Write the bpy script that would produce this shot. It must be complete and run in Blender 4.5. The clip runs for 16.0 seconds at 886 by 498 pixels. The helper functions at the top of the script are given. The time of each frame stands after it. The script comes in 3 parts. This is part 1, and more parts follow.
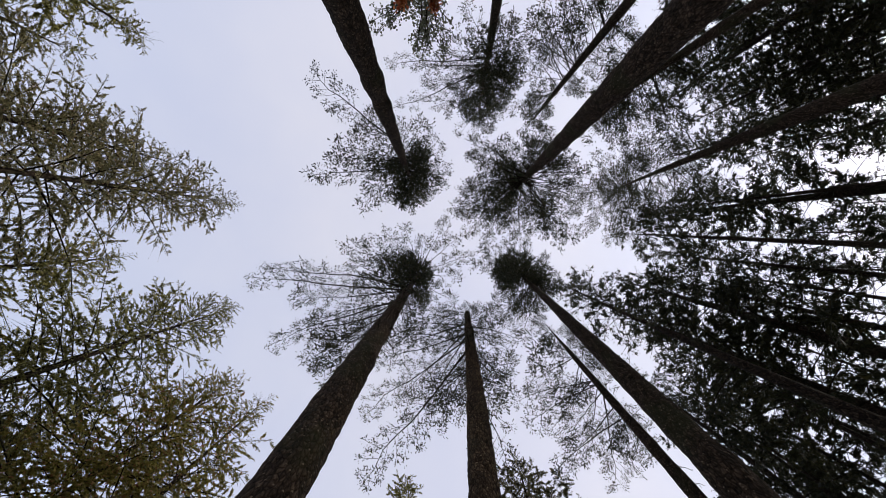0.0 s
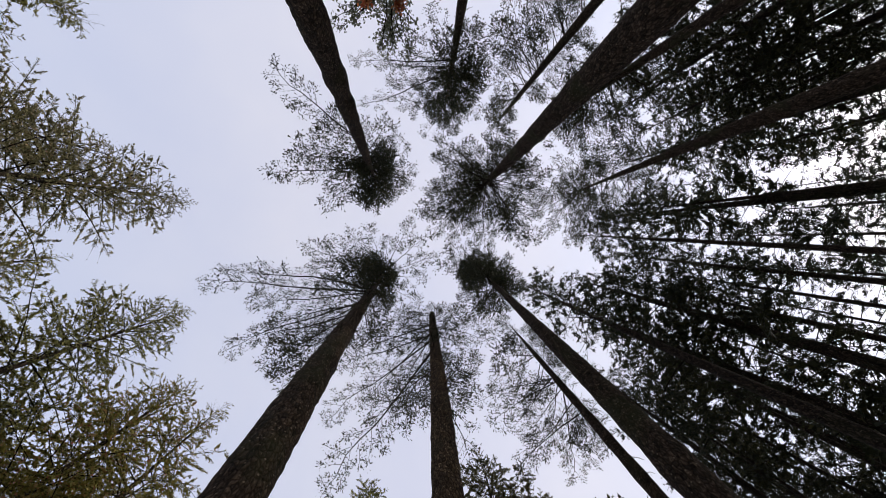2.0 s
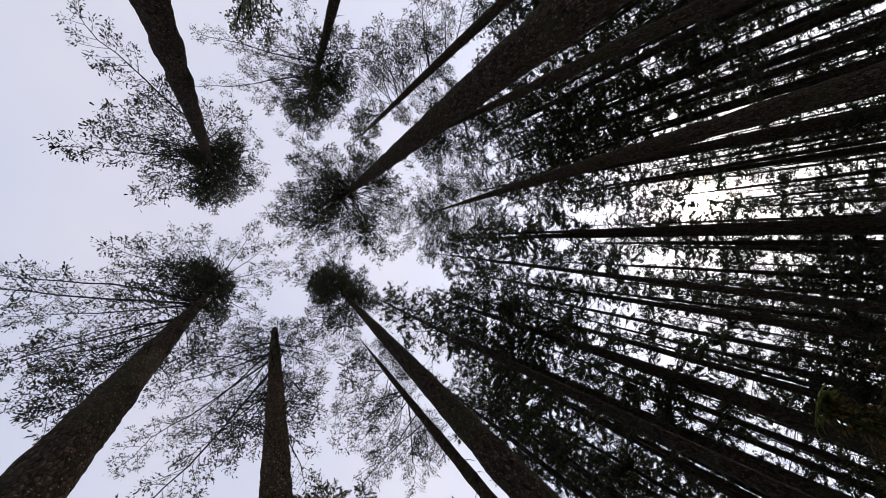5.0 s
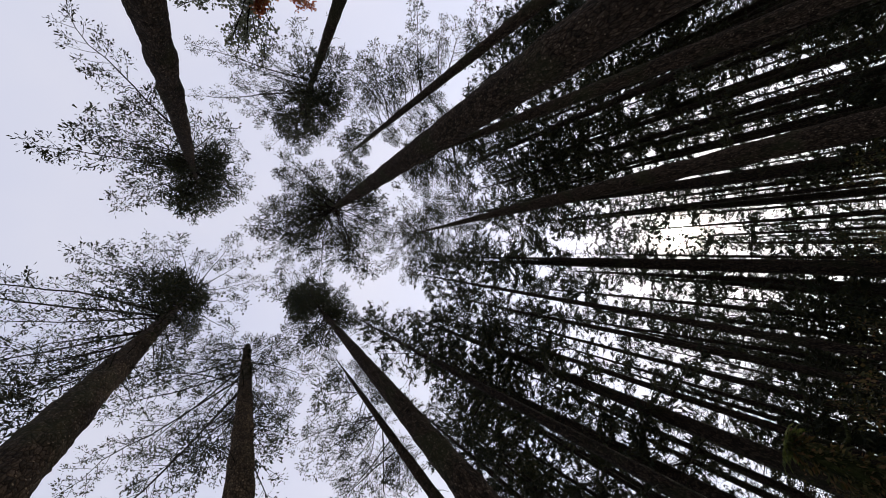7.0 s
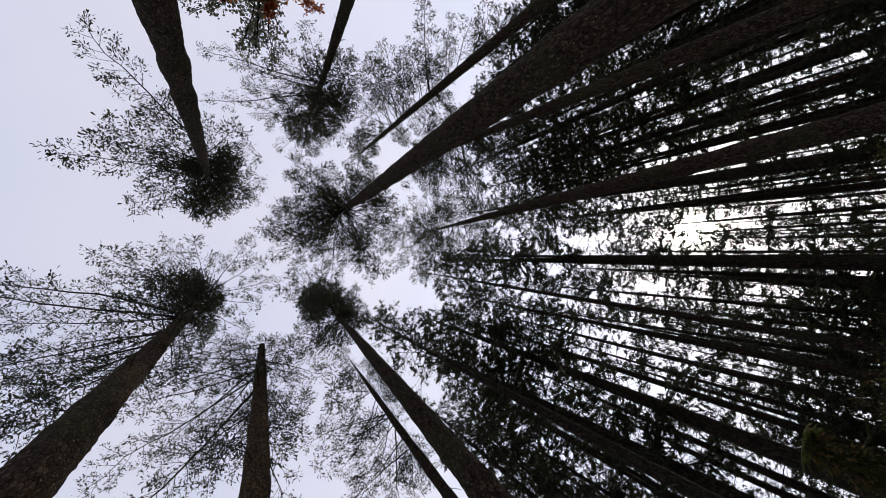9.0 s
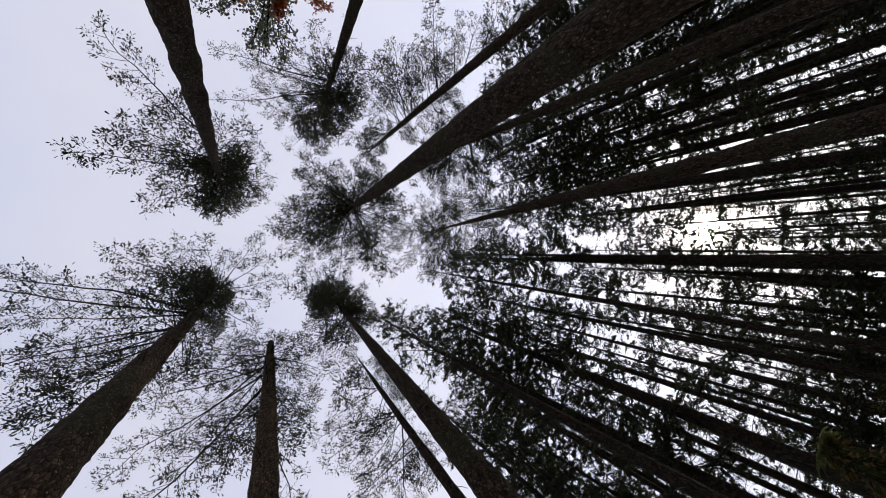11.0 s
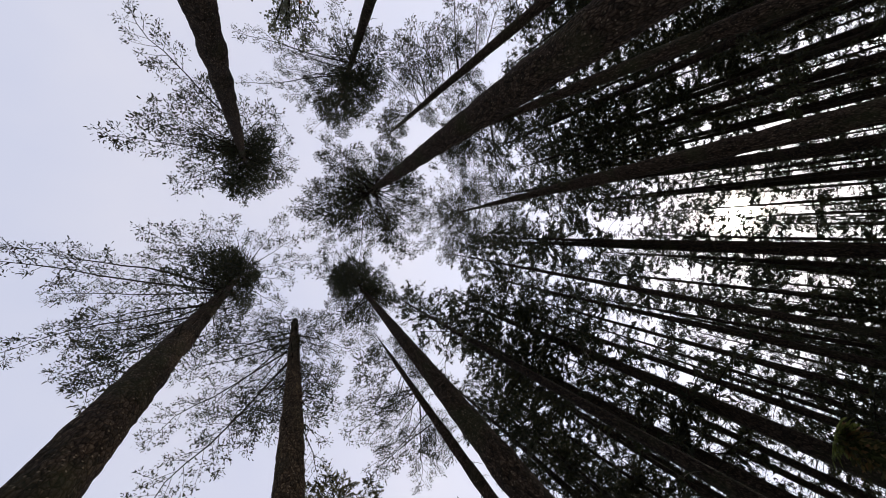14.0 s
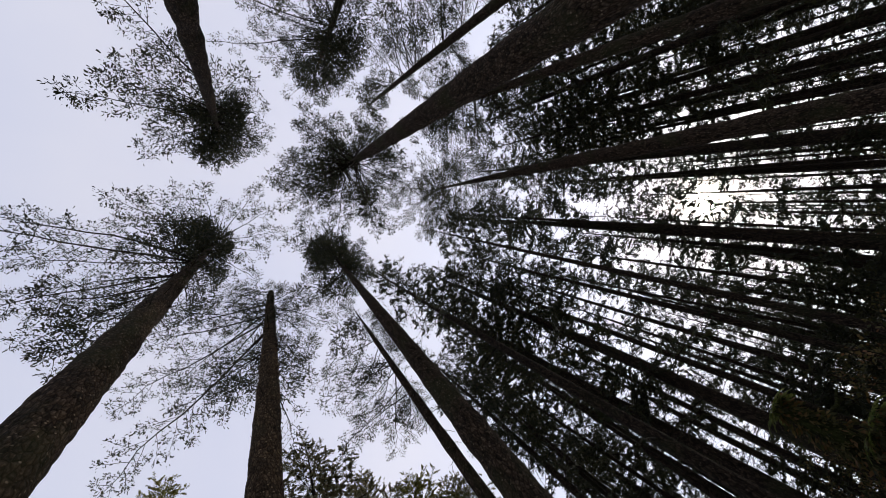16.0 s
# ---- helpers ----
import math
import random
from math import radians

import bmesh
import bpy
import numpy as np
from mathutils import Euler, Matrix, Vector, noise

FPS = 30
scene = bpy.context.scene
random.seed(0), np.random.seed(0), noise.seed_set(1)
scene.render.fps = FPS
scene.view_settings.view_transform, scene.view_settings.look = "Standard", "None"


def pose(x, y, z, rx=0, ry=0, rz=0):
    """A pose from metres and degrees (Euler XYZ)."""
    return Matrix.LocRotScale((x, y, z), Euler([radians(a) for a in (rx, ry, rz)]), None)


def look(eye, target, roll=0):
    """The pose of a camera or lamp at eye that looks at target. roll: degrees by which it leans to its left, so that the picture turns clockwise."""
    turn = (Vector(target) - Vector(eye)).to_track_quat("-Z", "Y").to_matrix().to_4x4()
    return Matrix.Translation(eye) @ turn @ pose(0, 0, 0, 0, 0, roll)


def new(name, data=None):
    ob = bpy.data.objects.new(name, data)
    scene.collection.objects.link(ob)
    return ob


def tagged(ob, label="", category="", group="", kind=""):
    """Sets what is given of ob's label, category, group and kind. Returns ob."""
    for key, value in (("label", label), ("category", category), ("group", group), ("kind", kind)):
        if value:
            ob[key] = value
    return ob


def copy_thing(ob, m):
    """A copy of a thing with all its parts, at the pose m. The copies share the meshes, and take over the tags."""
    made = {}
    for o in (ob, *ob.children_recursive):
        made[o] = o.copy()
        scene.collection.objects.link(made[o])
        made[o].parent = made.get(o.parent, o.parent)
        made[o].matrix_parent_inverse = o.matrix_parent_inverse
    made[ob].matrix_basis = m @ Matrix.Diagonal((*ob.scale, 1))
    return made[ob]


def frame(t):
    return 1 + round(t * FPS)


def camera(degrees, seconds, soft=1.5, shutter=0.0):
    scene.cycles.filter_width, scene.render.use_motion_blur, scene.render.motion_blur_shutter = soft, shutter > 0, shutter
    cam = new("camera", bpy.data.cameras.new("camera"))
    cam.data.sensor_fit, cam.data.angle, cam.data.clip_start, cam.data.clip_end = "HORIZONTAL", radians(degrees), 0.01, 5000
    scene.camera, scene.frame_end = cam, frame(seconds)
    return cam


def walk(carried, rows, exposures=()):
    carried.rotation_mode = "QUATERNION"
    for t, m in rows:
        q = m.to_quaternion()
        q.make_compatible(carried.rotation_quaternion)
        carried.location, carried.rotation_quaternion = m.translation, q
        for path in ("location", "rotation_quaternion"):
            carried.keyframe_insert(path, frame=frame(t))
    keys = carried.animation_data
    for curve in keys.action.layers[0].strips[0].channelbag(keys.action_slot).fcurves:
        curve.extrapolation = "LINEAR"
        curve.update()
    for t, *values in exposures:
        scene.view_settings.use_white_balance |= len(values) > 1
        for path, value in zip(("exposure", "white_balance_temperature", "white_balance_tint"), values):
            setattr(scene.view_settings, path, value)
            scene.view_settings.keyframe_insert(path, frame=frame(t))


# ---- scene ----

# ------------------------------------------------------------------ camera
cam = camera(100.7, 16.0, soft=0.75)
STEPS = [
    # seconds, place, turn
    (0.0, 0.000, 0.000, 1.500, 177.62, -1.20, -0.00),
    (0.5, 0.001, 0.001, 1.503, 177.53, -0.68, -0.05),
    (1.0, 0.008, -0.004, 1.500, 177.87, 0.04, -0.12),
    (1.5, 0.013, -0.004, 1.500, 177.90, 1.29, 0.03),
    (2.0, 0.023, 0.000, 1.506, 177.76, 4.17, -0.30),
    (2.5, 0.032, -0.001, 1.510, 178.51, 7.76, -0.06),
    (3.0, 0.040, 0.001, 1.512, 179.42, 11.72, -0.50),
    (3.5, 0.055, 0.003, 1.514, 179.74, 15.83, -2.55),
    (4.0, 0.068, 0.008, 1.520, 178.66, 20.92, -3.90),
    (6.5, 0.043, -0.060, 1.500, 180.02, 28.03, -6.50),
    (7.0, 0.033, -0.062, 1.500, 180.53, 28.70, -7.81),
    (7.5, 0.030, -0.065, 1.495, 181.46, 27.35, -7.88),
    (8.0, 0.034, -0.074, 1.475, 181.27, 26.99, -8.07),
    (8.5, 0.036, -0.078, 1.470, 180.89, 26.43, -7.93),
    (9.0, 0.036, -0.078, 1.475, 180.67, 27.06, -7.05),
    (11.5, 0.035, -0.066, 1.494, 180.35, 25.69, -7.36),
    (12.0, 0.034, -0.068, 1.490, 180.42, 25.58, -7.27),
    (12.5, 0.038, -0.080, 1.465, 180.38, 24.55, -6.83),
    (13.0, 0.033, -0.087, 1.440, 180.82, 22.25, -6.03),
    (13.5, 0.030, -0.090, 1.410, 180.64, 23.03, -6.99),
    (14.0, 0.018, -0.090, 1.395, 177.33, 22.87, -8.03),
    (14.5, 0.003, -0.089, 1.360, 176.57, 22.61, -9.71),
    (15.0, 0.001, -0.089, 1.340, 172.66, 26.64, -11.47),
    (15.5, -0.002, -0.088, 1.343, 172.79, 26.10, -10.62),
    (16.0, -0.006, -0.088, 1.338, 172.77, 25.98, -10.12),
]
walk(cam, [(row[0], pose(*row[1:])) for row in STEPS])

# ------------------------------------------------------------------ sky and sun
SUN = Vector((0.864, -0.158, 0.478)).normalized()


def build_sky():
    world = bpy.data.worlds.new("overcast_sky")
    scene.world = world
    world.use_nodes = True
    nt = world.node_tree
    nt.nodes.clear()
    sky = nt.nodes.new("ShaderNodeTexSky")
    sky.sky_type = "NISHITA"
    sky.sun_disc = False
    sky.sun_elevation = math.asin(SUN.z)
    sky.sun_rotation = math.atan2(SUN.x, SUN.y)
    sky.dust_density = 1.0
    sky_bg = nt.nodes.new("ShaderNodeBackground")
    sky_bg.inputs["Strength"].default_value = 0.05
    nt.links.new(sky.outputs[0], sky_bg.inputs["Color"])
    # thin high cloud: a pale veil with soft clouds, brighter towards the sun
    co = nt.nodes.new("ShaderNodeTexCoord")
    noise_tex = nt.nodes.new("ShaderNodeTexNoise")
    noise_tex.inputs["Scale"].default_value = 2.2
    noise_tex.inputs["Detail"].default_value = 4.0
    nt.links.new(co.outputs["Generated"], noise_tex.inputs["Vector"])
    ramp = nt.nodes.new("ShaderNodeValToRGB")
    ramp.color_ramp.elements[0].position, ramp.color_ramp.elements[0].color = 0.3, (0.57, 0.58, 0.702, 1)
    ramp.color_ramp.elements[1].position, ramp.color_ramp.elements[1].color = 0.7, (0.672, 0.656, 0.726, 1)
    nt.links.new(noise_tex.outputs["Fac"], ramp.inputs["Fac"])
    veil = nt.nodes.new("ShaderNodeBackground")
    veil.inputs["Strength"].default_value = 1.02
    dot = nt.nodes.new("ShaderNodeVectorMath")
    dot.operation = "DOT_PRODUCT"
    dot.inputs[1].default_value = SUN
    nt.links.new(co.outputs["Generated"], dot.inputs[0])
    # bluer and dimmer away from the sun
    away = nt.nodes.new("ShaderNodeMapRange")
    away.inputs["From Min"].default_value, away.inputs["From Max"].default_value = -0.4, 0.55
    nt.links.new(dot.outputs["Value"], away.inputs["Value"])
    tint = nt.nodes.new("ShaderNodeValToRGB")
    tint.color_ramp.elements[0].color = (0.86, 0.905, 0.96, 1)
    tint.color_ramp.elements[1].color = (1.05, 1.035, 1.03, 1)
    nt.links.new(away.outputs["Result"], tint.inputs["Fac"])
    tinted = nt.nodes.new("ShaderNodeVectorMath")
    tinted.operation = "MULTIPLY"
    nt.links.new(ramp.outputs[0], tinted.inputs[0])
    nt.links.new(tint.outputs[0], tinted.inputs[1])
    nt.links.new(tinted.outputs[0], veil.inputs["Color"])

    def lobe(power, gain, tint=(1.0, 0.97, 0.93, 1)):
        clamp = nt.nodes.new("ShaderNodeMath")
        clamp.operation = "MAXIMUM"
        clamp.inputs[1].default_value = 0.0
        nt.links.new(dot.outputs["Value"], clamp.inputs[0])
        p = nt.nodes.new("ShaderNodeMath")
        p.operation = "POWER"
        p.inputs[1].default_value = power
        nt.links.new(clamp.outputs[0], p.inputs[0])
        g = nt.nodes.new("ShaderNodeMath")
        g.operation = "MULTIPLY"
        g.inputs[1].default_value = gain
        nt.links.new(p.outputs[0], g.inputs[0])
        b = nt.nodes.new("ShaderNodeBackground")
        b.inputs["Color"].default_value = tint
        nt.links.new(g.outputs[0], b.inputs["Strength"])
        return b

    total = sky_bg
    for node in (veil, lobe(4, 0.2), lobe(40, 0.08), lobe(700, 1.6, (1.0, 0.84, 0.62, 1)), lobe(5000, 120.0, (1.0, 0.93, 0.8, 1))):
        add = nt.nodes.new("ShaderNodeAddShader")
        nt.links.new(total.outputs[0], add.inputs[0])
        nt.links.new(node.outputs[0], add.inputs[1])
        total = add
    out = nt.nodes.new("ShaderNodeOutputWorld")
    nt.links.new(total.outputs[0], out.inputs["Surface"])


build_sky()
lamp = bpy.data.lights.new("sun", "SUN")
lamp.energy, lamp.angle, lamp.color = 3.0, radians(2.0), (1.0, 0.93, 0.82)
sun_ob = new("sun", lamp)
sun_ob.matrix_world = look(SUN * 80, (0, 0, 0))

# ------------------------------------------------------------------ materials


def material(name):
    m = bpy.data.materials.new(name)
    m.use_nodes = True
    nt = m.node_tree
    return m, nt, nt.nodes["Principled BSDF"], nt.nodes["Material Output"]


def node(nt, kind, **values):
    n = nt.nodes.new(kind)
    for key, value in values.items():
        n.inputs[key.replace("_", " ")].default_value = value
    return n


def ramp_of(nt, source, stops):
    r = nt.nodes.new("ShaderNodeValToRGB")
    els = r.color_ramp.elements
    while len(els) < len(stops):
        els.new(0.5)
    for e, (p, c) in zip(els, stops):
        e.position, e.color = p, (*c, 1)
    nt.links.new(source, r.inputs["Fac"])
    return r.outputs["Color"]


def blend(nt, fac, a, b, mode="MIX"):
    n = nt.nodes.new("ShaderNodeMix")
    n.data_type, n.blend_type = "RGBA", mode
    if isinstance(fac, float):
        n.inputs["Factor"].default_value = fac
    else:
        nt.links.new(fac, n.inputs["Factor"])
    for key, v in (("A", a), ("B", b)):
        sock = [i for i in n.inputs if i.name == key and i.type == "RGBA"][0]
        if isinstance(v, tuple):
            sock.default_value = (*v, 1)
        else:
            nt.links.new(v, sock)
    return [o for o in n.outputs if o.type == "RGBA"][0]


def bark_material(name, dark, mid, pale, moss, moss_amount):
    m, nt, bsdf, out = material(name)
    co = nt.nodes.new("ShaderNodeTexCoord")
    mp = node(nt, "ShaderNodeMapping", Scale=(1.0, 1.0, 0.45))
    nt.links.new(co.outputs["Object"], mp.inputs["Vector"])
    plates = node(nt, "ShaderNodeTexVoronoi", Scale=25.0)
    plates.feature = "DISTANCE_TO_EDGE"
    cells = node(nt, "ShaderNodeTexVoronoi", Scale=25.0)
    grain = node(nt, "ShaderNodeTexNoise", Scale=60.0, Detail=6.0, Roughness=0.7)
    broad = node(nt, "ShaderNodeTexNoise", Scale=1.6, Detail=4.0)
    for n in (plates, cells, grain, broad):
        nt.links.new(mp.outputs[0], n.inputs["Vector"])
    c = ramp_of(nt, grain.outputs["Fac"], ((0.34, dark), (0.6, mid), (0.9, pale)))
    crack = ramp_of(nt, plates.outputs["Distance"], ((0.0, (0.35, 0.32, 0.3)), (0.2, (1, 1, 1))))
    c = blend(nt, 1.0, c, crack, "MULTIPLY")
    shade = ramp_of(nt, cells.outputs["Color"], ((0.15, (0.3, 0.3, 0.3)), (0.85, (1.8, 1.7, 1.6))))
    c = blend(nt, 0.7, c, shade, "MULTIPLY")
    patches = ramp_of(nt, broad.outputs["Fac"], ((0.52, (0, 0, 0)), (0.66, (moss_amount,) * 3)))
    c = blend(nt, patches, c, moss)
    flecks = node(nt, "ShaderNodeTexVoronoi", Scale=15.0)
    nt.links.new(co.outputs["Object"], flecks.inputs["Vector"])
    spots = ramp_of(nt, flecks.outputs["Distance"], ((0.08, (0.75, 0.75, 0.75)), (0.19, (0, 0, 0))))
    c = blend(nt, spots, c, pale)
    nt.links.new(c, bsdf.inputs["Base Color"])
    bsdf.inputs["Roughness"].default_value = 0.95
    bsdf.inputs["Specular IOR Level"].default_value = 0.1
    bump = node(nt, "ShaderNodeBump", Strength=1.0, Distance=0.03)
    nt.links.new(plates.outputs["Distance"], bump.inputs["Height"])
    fine = node(nt, "ShaderNodeBump", Strength=0.5, Distance=0.006)
    nt.links.new(grain.outputs["Fac"], fine.inputs["Height"])
    nt.links.new(bump.outputs[0], fine.inputs["Normal"])
    nt.links.new(fine.outputs[0], bsdf.inputs["Normal"])
    return m


def leaf_material(name, stops, translucent=0.35, rough=0.6):
    m, nt, bsdf, out = material(name)
    geo = nt.nodes.new("ShaderNodeNewGeometry")
    info = nt.nodes.new("ShaderNodeObjectInfo")
    co = nt.nodes.new("ShaderNodeTexCoord")
    clumps = node(nt, "ShaderNodeTexNoise", Scale=1.1, Detail=3.0)
    nt.links.new(co.outputs["Object"], clumps.inputs["Vector"])
    c = ramp_of(nt, geo.outputs["Random Per Island"], stops)
    tone = ramp_of(nt, clumps.outputs["Fac"], ((0.3, (0.6, 0.62, 0.6)), (0.7, (1.25, 1.2, 1.1))))
    c = blend(nt, 0.8, c, tone, "MULTIPLY")
    own = ramp_of(nt, info.outputs["Random"], ((0.0, (0.8, 0.82, 0.8)), (1.0, (1.15, 1.12, 1.0))))
    c = blend(nt, 0.7, c, own, "MULTIPLY")
    nt.links.new(c, bsdf.inputs["Base Color"])
    bsdf.inputs["Roughness"].default_value = rough
    bsdf.inputs["Specular IOR Level"].default_value = 0.2
    tr = nt.nodes.new("ShaderNodeBsdfTranslucent")
    nt.links.new(c, tr.inputs["Color"])
    mix = nt.nodes.new("ShaderNodeMixShader")
    mix.inputs[0].default_value = translucent
    nt.links.new(bsdf.outputs[0], mix.inputs[1])
    nt.links.new(tr.outputs[0], mix.inputs[2])
    nt.links.new(mix.outputs[0], out.inputs["Surface"])
    return m


def ground_material():
    m, nt, bsdf, out = material("forest_litter")
    co = nt.nodes.new("ShaderNodeTexCoord")
    fine = node(nt, "ShaderNodeTexVoronoi", Scale=14.0)
    mid = node(nt, "ShaderNodeTexNoise", Scale=0.7, Detail=6.0)
    for n in (fine, mid):
        nt.links.new(co.outputs["Object"], n.inputs["Vector"])
    c = ramp_of(nt, fine.outputs["Color"], ((0.1, (0.045, 0.03, 0.018)), (0.6, (0.1, 0.065, 0.035)), (0.9, (0.17, 0.1, 0.05))))
    patch = ramp_of(nt, mid.outputs["Fac"], ((0.5, (0, 0, 0)), (0.62, (0.8, 0.8, 0.8))))
    c = blend(nt, patch, c, (0.05, 0.075, 0.022))
    nt.links.new(c, bsdf.inputs["Base Color"])
    bsdf.inputs["Roughness"].default_value = 0.95
    bump = node(nt, "ShaderNodeBump", Strength=0.7, Distance=0.03)
    nt.links.new(fine.outputs["Distance"], bump.inputs["Height"])
    nt.links.new(bump.outputs[0], bsdf.inputs["Normal"])
    return m


# near trunks: lit copy of the bark, brightness put into its colour
BARK_LIT = bark_material("fissured_bark_lit", (0.018, 0.013, 0.009), (0.068, 0.05, 0.036), (0.26, 0.2, 0.14), (0.035, 0.04, 0.017), 0.5)
# farther trunks: shaded copy of it, backlit darkness put into its colour
BARK_SHADED = bark_material("fissured_bark_shaded", (0.012, 0.009, 0.007), (0.04, 0.03, 0.022), (0.12, 0.09, 0.065), (0.025, 0.03, 0.013), 0.5)
# mottled brown bark of one tree, with warm light raised into the colour
BARK_WARM_LIT = bark_material("warm_lit_bark", (0.022, 0.016, 0.011), (0.115, 0.083, 0.053), (0.44, 0.33, 0.2), (0.04, 0.036, 0.02), 0.7)
TWIG = bark_material("twig_bark", (0.015, 0.012, 0.01), (0.032, 0.026, 0.02), (0.07, 0.058, 0.045), (0.06, 0.07, 0.04), 0.3)
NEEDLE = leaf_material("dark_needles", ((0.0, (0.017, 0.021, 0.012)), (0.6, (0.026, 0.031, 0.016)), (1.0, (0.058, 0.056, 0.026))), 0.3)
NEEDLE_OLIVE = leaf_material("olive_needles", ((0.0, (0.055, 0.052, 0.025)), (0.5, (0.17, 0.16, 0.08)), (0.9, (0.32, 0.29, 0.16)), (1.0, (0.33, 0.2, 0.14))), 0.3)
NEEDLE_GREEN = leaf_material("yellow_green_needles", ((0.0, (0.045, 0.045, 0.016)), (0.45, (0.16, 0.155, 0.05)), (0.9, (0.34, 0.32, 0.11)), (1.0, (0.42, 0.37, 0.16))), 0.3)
NEEDLE_RUST = leaf_material("rust_tinged_needles", ((0.0, (0.075, 0.07, 0.018)), (0.5, (0.21, 0.195, 0.045)), (0.85, (0.33, 0.27, 0.085)), (1.0, (0.32, 0.11, 0.075))), 0.3)
MAPLE_LEAF = leaf_material("red_maple_leaves", ((0.0, (0.3, 0.07, 0.04)), (0.5, (0.48, 0.14, 0.06)), (1.0, (0.58, 0.25, 0.11))), 0.6)
GREY_LEAF = leaf_material("grey_green_leaves", ((0.0, (0.09, 0.095, 0.07)), (0.6, (0.15, 0.16, 0.115)), (1.0, (0.22, 0.23, 0.17))), 0.55)
SHRUB_LEAF = leaf_material("undergrowth_leaves", ((0.0, (0.02, 0.025, 0.009)), (0.6, (0.07, 0.066, 0.024)), (0.85, (0.12, 0.085, 0.035)), (1.0, (0.15, 0.07, 0.034))), 0.35)
FERN = leaf_material("fern_green", ((0.0, (0.06, 0.085, 0.02)), (1.0, (0.17, 0.19, 0.05))), 0.45)
MOSS = bark_material("mossy_bark", (0.012, 0.012, 0.005), (0.03, 0.032, 0.011), (0.07, 0.07, 0.025), (0.04, 0.05, 0.013), 0.9)
LITTER = ground_material()

# ------------------------------------------------------------------ mesh tools


class Soup:
    """Gathers vertices and faces in arrays."""

    def __init__(self):
        self.v, self.f, self.n = [], [], 0

    def add(self, verts, faces):
        self.v.append(np.asarray(verts, float).reshape(-1, 3))
        self.f.append(np.asarray(faces, int) + self.n)
        self.n += len(self.v[-1])

    def tube(self, pts, radii, sides=4):
        pts = np.asarray(pts, float)
        radii = np.asarray(radii, float)
        k = len(pts)
        along = np.gradient(pts, axis=0)
        along /= np.linalg.norm(along, axis=1)[:, None] + 1e-9
        up = np.where(np.abs(along[:, 2:3]) > 0.9, [[1.0, 0, 0]], [[0, 0, 1.0]])
        a = np.cross(along, up)
        a /= np.linalg.norm(a, axis=1)[:, None] + 1e-9
        b = np.cross(along, a)
        ang = np.arange(sides) * 2 * np.pi / sides
        ring = pts[:, None] + radii[:, None, None] * (np.cos(ang)[None, :, None] * a[:, None] + np.sin(ang)[None, :, None] * b[:, None])
        i, j = np.meshgrid(np.arange(k - 1), np.arange(sides), indexing="ij")
        j2 = (j + 1) % sides
        q = np.stack([i * sides + j, i * sides + j2, (i + 1) * sides + j2, (i + 1) * sides + j], -1).reshape(-1, 4)
        self.add(ring.reshape(-1, 3), q)

    def blades(self, at, way, length, width, rng):
        """Leaf blades: a rhomb each, at, along way."""
        n = len(at)
        if not n:
            return
        r = rng.normal(size=(n, 3))
        side = np.cross(way, r)
        side /= np.linalg.norm(side, axis=1)[:, None] + 1e-9
        mid = at + way * (length * 0.45)[:, None]
        tip = at + way * length[:, None]
        v = np.stack([at, mid + side * (width / 2)[:, None], tip, mid - side * (width / 2)[:, None]], 1)
        q = np.arange(n * 4).reshape(n, 4)
        self.add(v.reshape(-1, 3), q)

    def sprigs(self, at, way, length, width, rng):
        """Blunt little sprigs: a four-cornered piece each, wider at the tip."""
        n = len(at)
        side = unit(np.cross(way, rng.normal(size=(n, 3))))
        tip = at + way * length[:, None]
        skew = way * (length * rng.uniform(-0.25, 0.25, n))[:, None]
        v = np.stack([at - side * (width * 0.22)[:, None], at + side * (width * 0.22)[:, None],
                      tip + side * (width * 0.45)[:, None] + skew, tip - side * (width * 0.45)[:, None] - skew], 1)
        self.add(v.reshape(-1, 3), np.arange(n * 4).reshape(n, 4))

    def sprays(self, at, way, length, width, rng):
        """Three-cornered sprays, wide or narrow at the tip."""
        n = len(at)
        side = unit(np.cross(way, rng.normal(size=(n, 3))))
        wide = rng.random(n) < 0.5
        near = np.where(wide[:, None], at, at + way * length[:, None])
        far = np.where(wide[:, None], at + way * length[:, None], at)
        skew = way * (length * rng.uniform(-0.3, 0.3, n))[:, None]
        v = np.stack([near, far + side * (width / 2)[:, None] + skew, far - side * (width / 2)[:, None] - skew], 1)
        self.add(v.reshape(-1, 3), np.arange(n * 3).reshape(n, 3))

    def moved(self, other, m):
        """Adds another soup, moved by the matrix m."""
        m = np.array(m)
        for v, f in other.arrays():
            self.add(v @ m[:3, :3].T + m[:3, 3], f)

    def arrays(self):
        v = np.concatenate(self.v)
        return [(v, np.concatenate(self.f))] if self.f else []

    def mesh(self, name, mat, smooth=True):
        me = bpy.data.meshes.new(name)
        v = np.concatenate(self.v)
        f = np.concatenate(self.f)
        me.vertices.add(len(v))
        me.vertices.foreach_set("co", v.astype(np.float32).ravel())
        me.loops.add(f.size)
        me.loops.foreach_set("vertex_index", f.astype(np.int32).ravel())
        me.polygons.add(len(f))
        me.polygons.foreach_set("loop_start", np.arange(0, f.size, f.shape[1], dtype=np.int32))
        me.polygons.foreach_set("use_smooth", np.full(len(f), smooth))
        me.update(calc_edges=True)
        me.validate()
        me.materials.append(mat)
        return me


def child(name, mesh, parent, m=None, label=""):
    ob = new(name, mesh)
    ob.parent = parent
    if m is not None:
        ob.matrix_local = m
    return tagged(ob, label) if label else ob


def unit(v):
    return v / (np.linalg.norm(v, axis=-1)[..., None] + 1e-9)


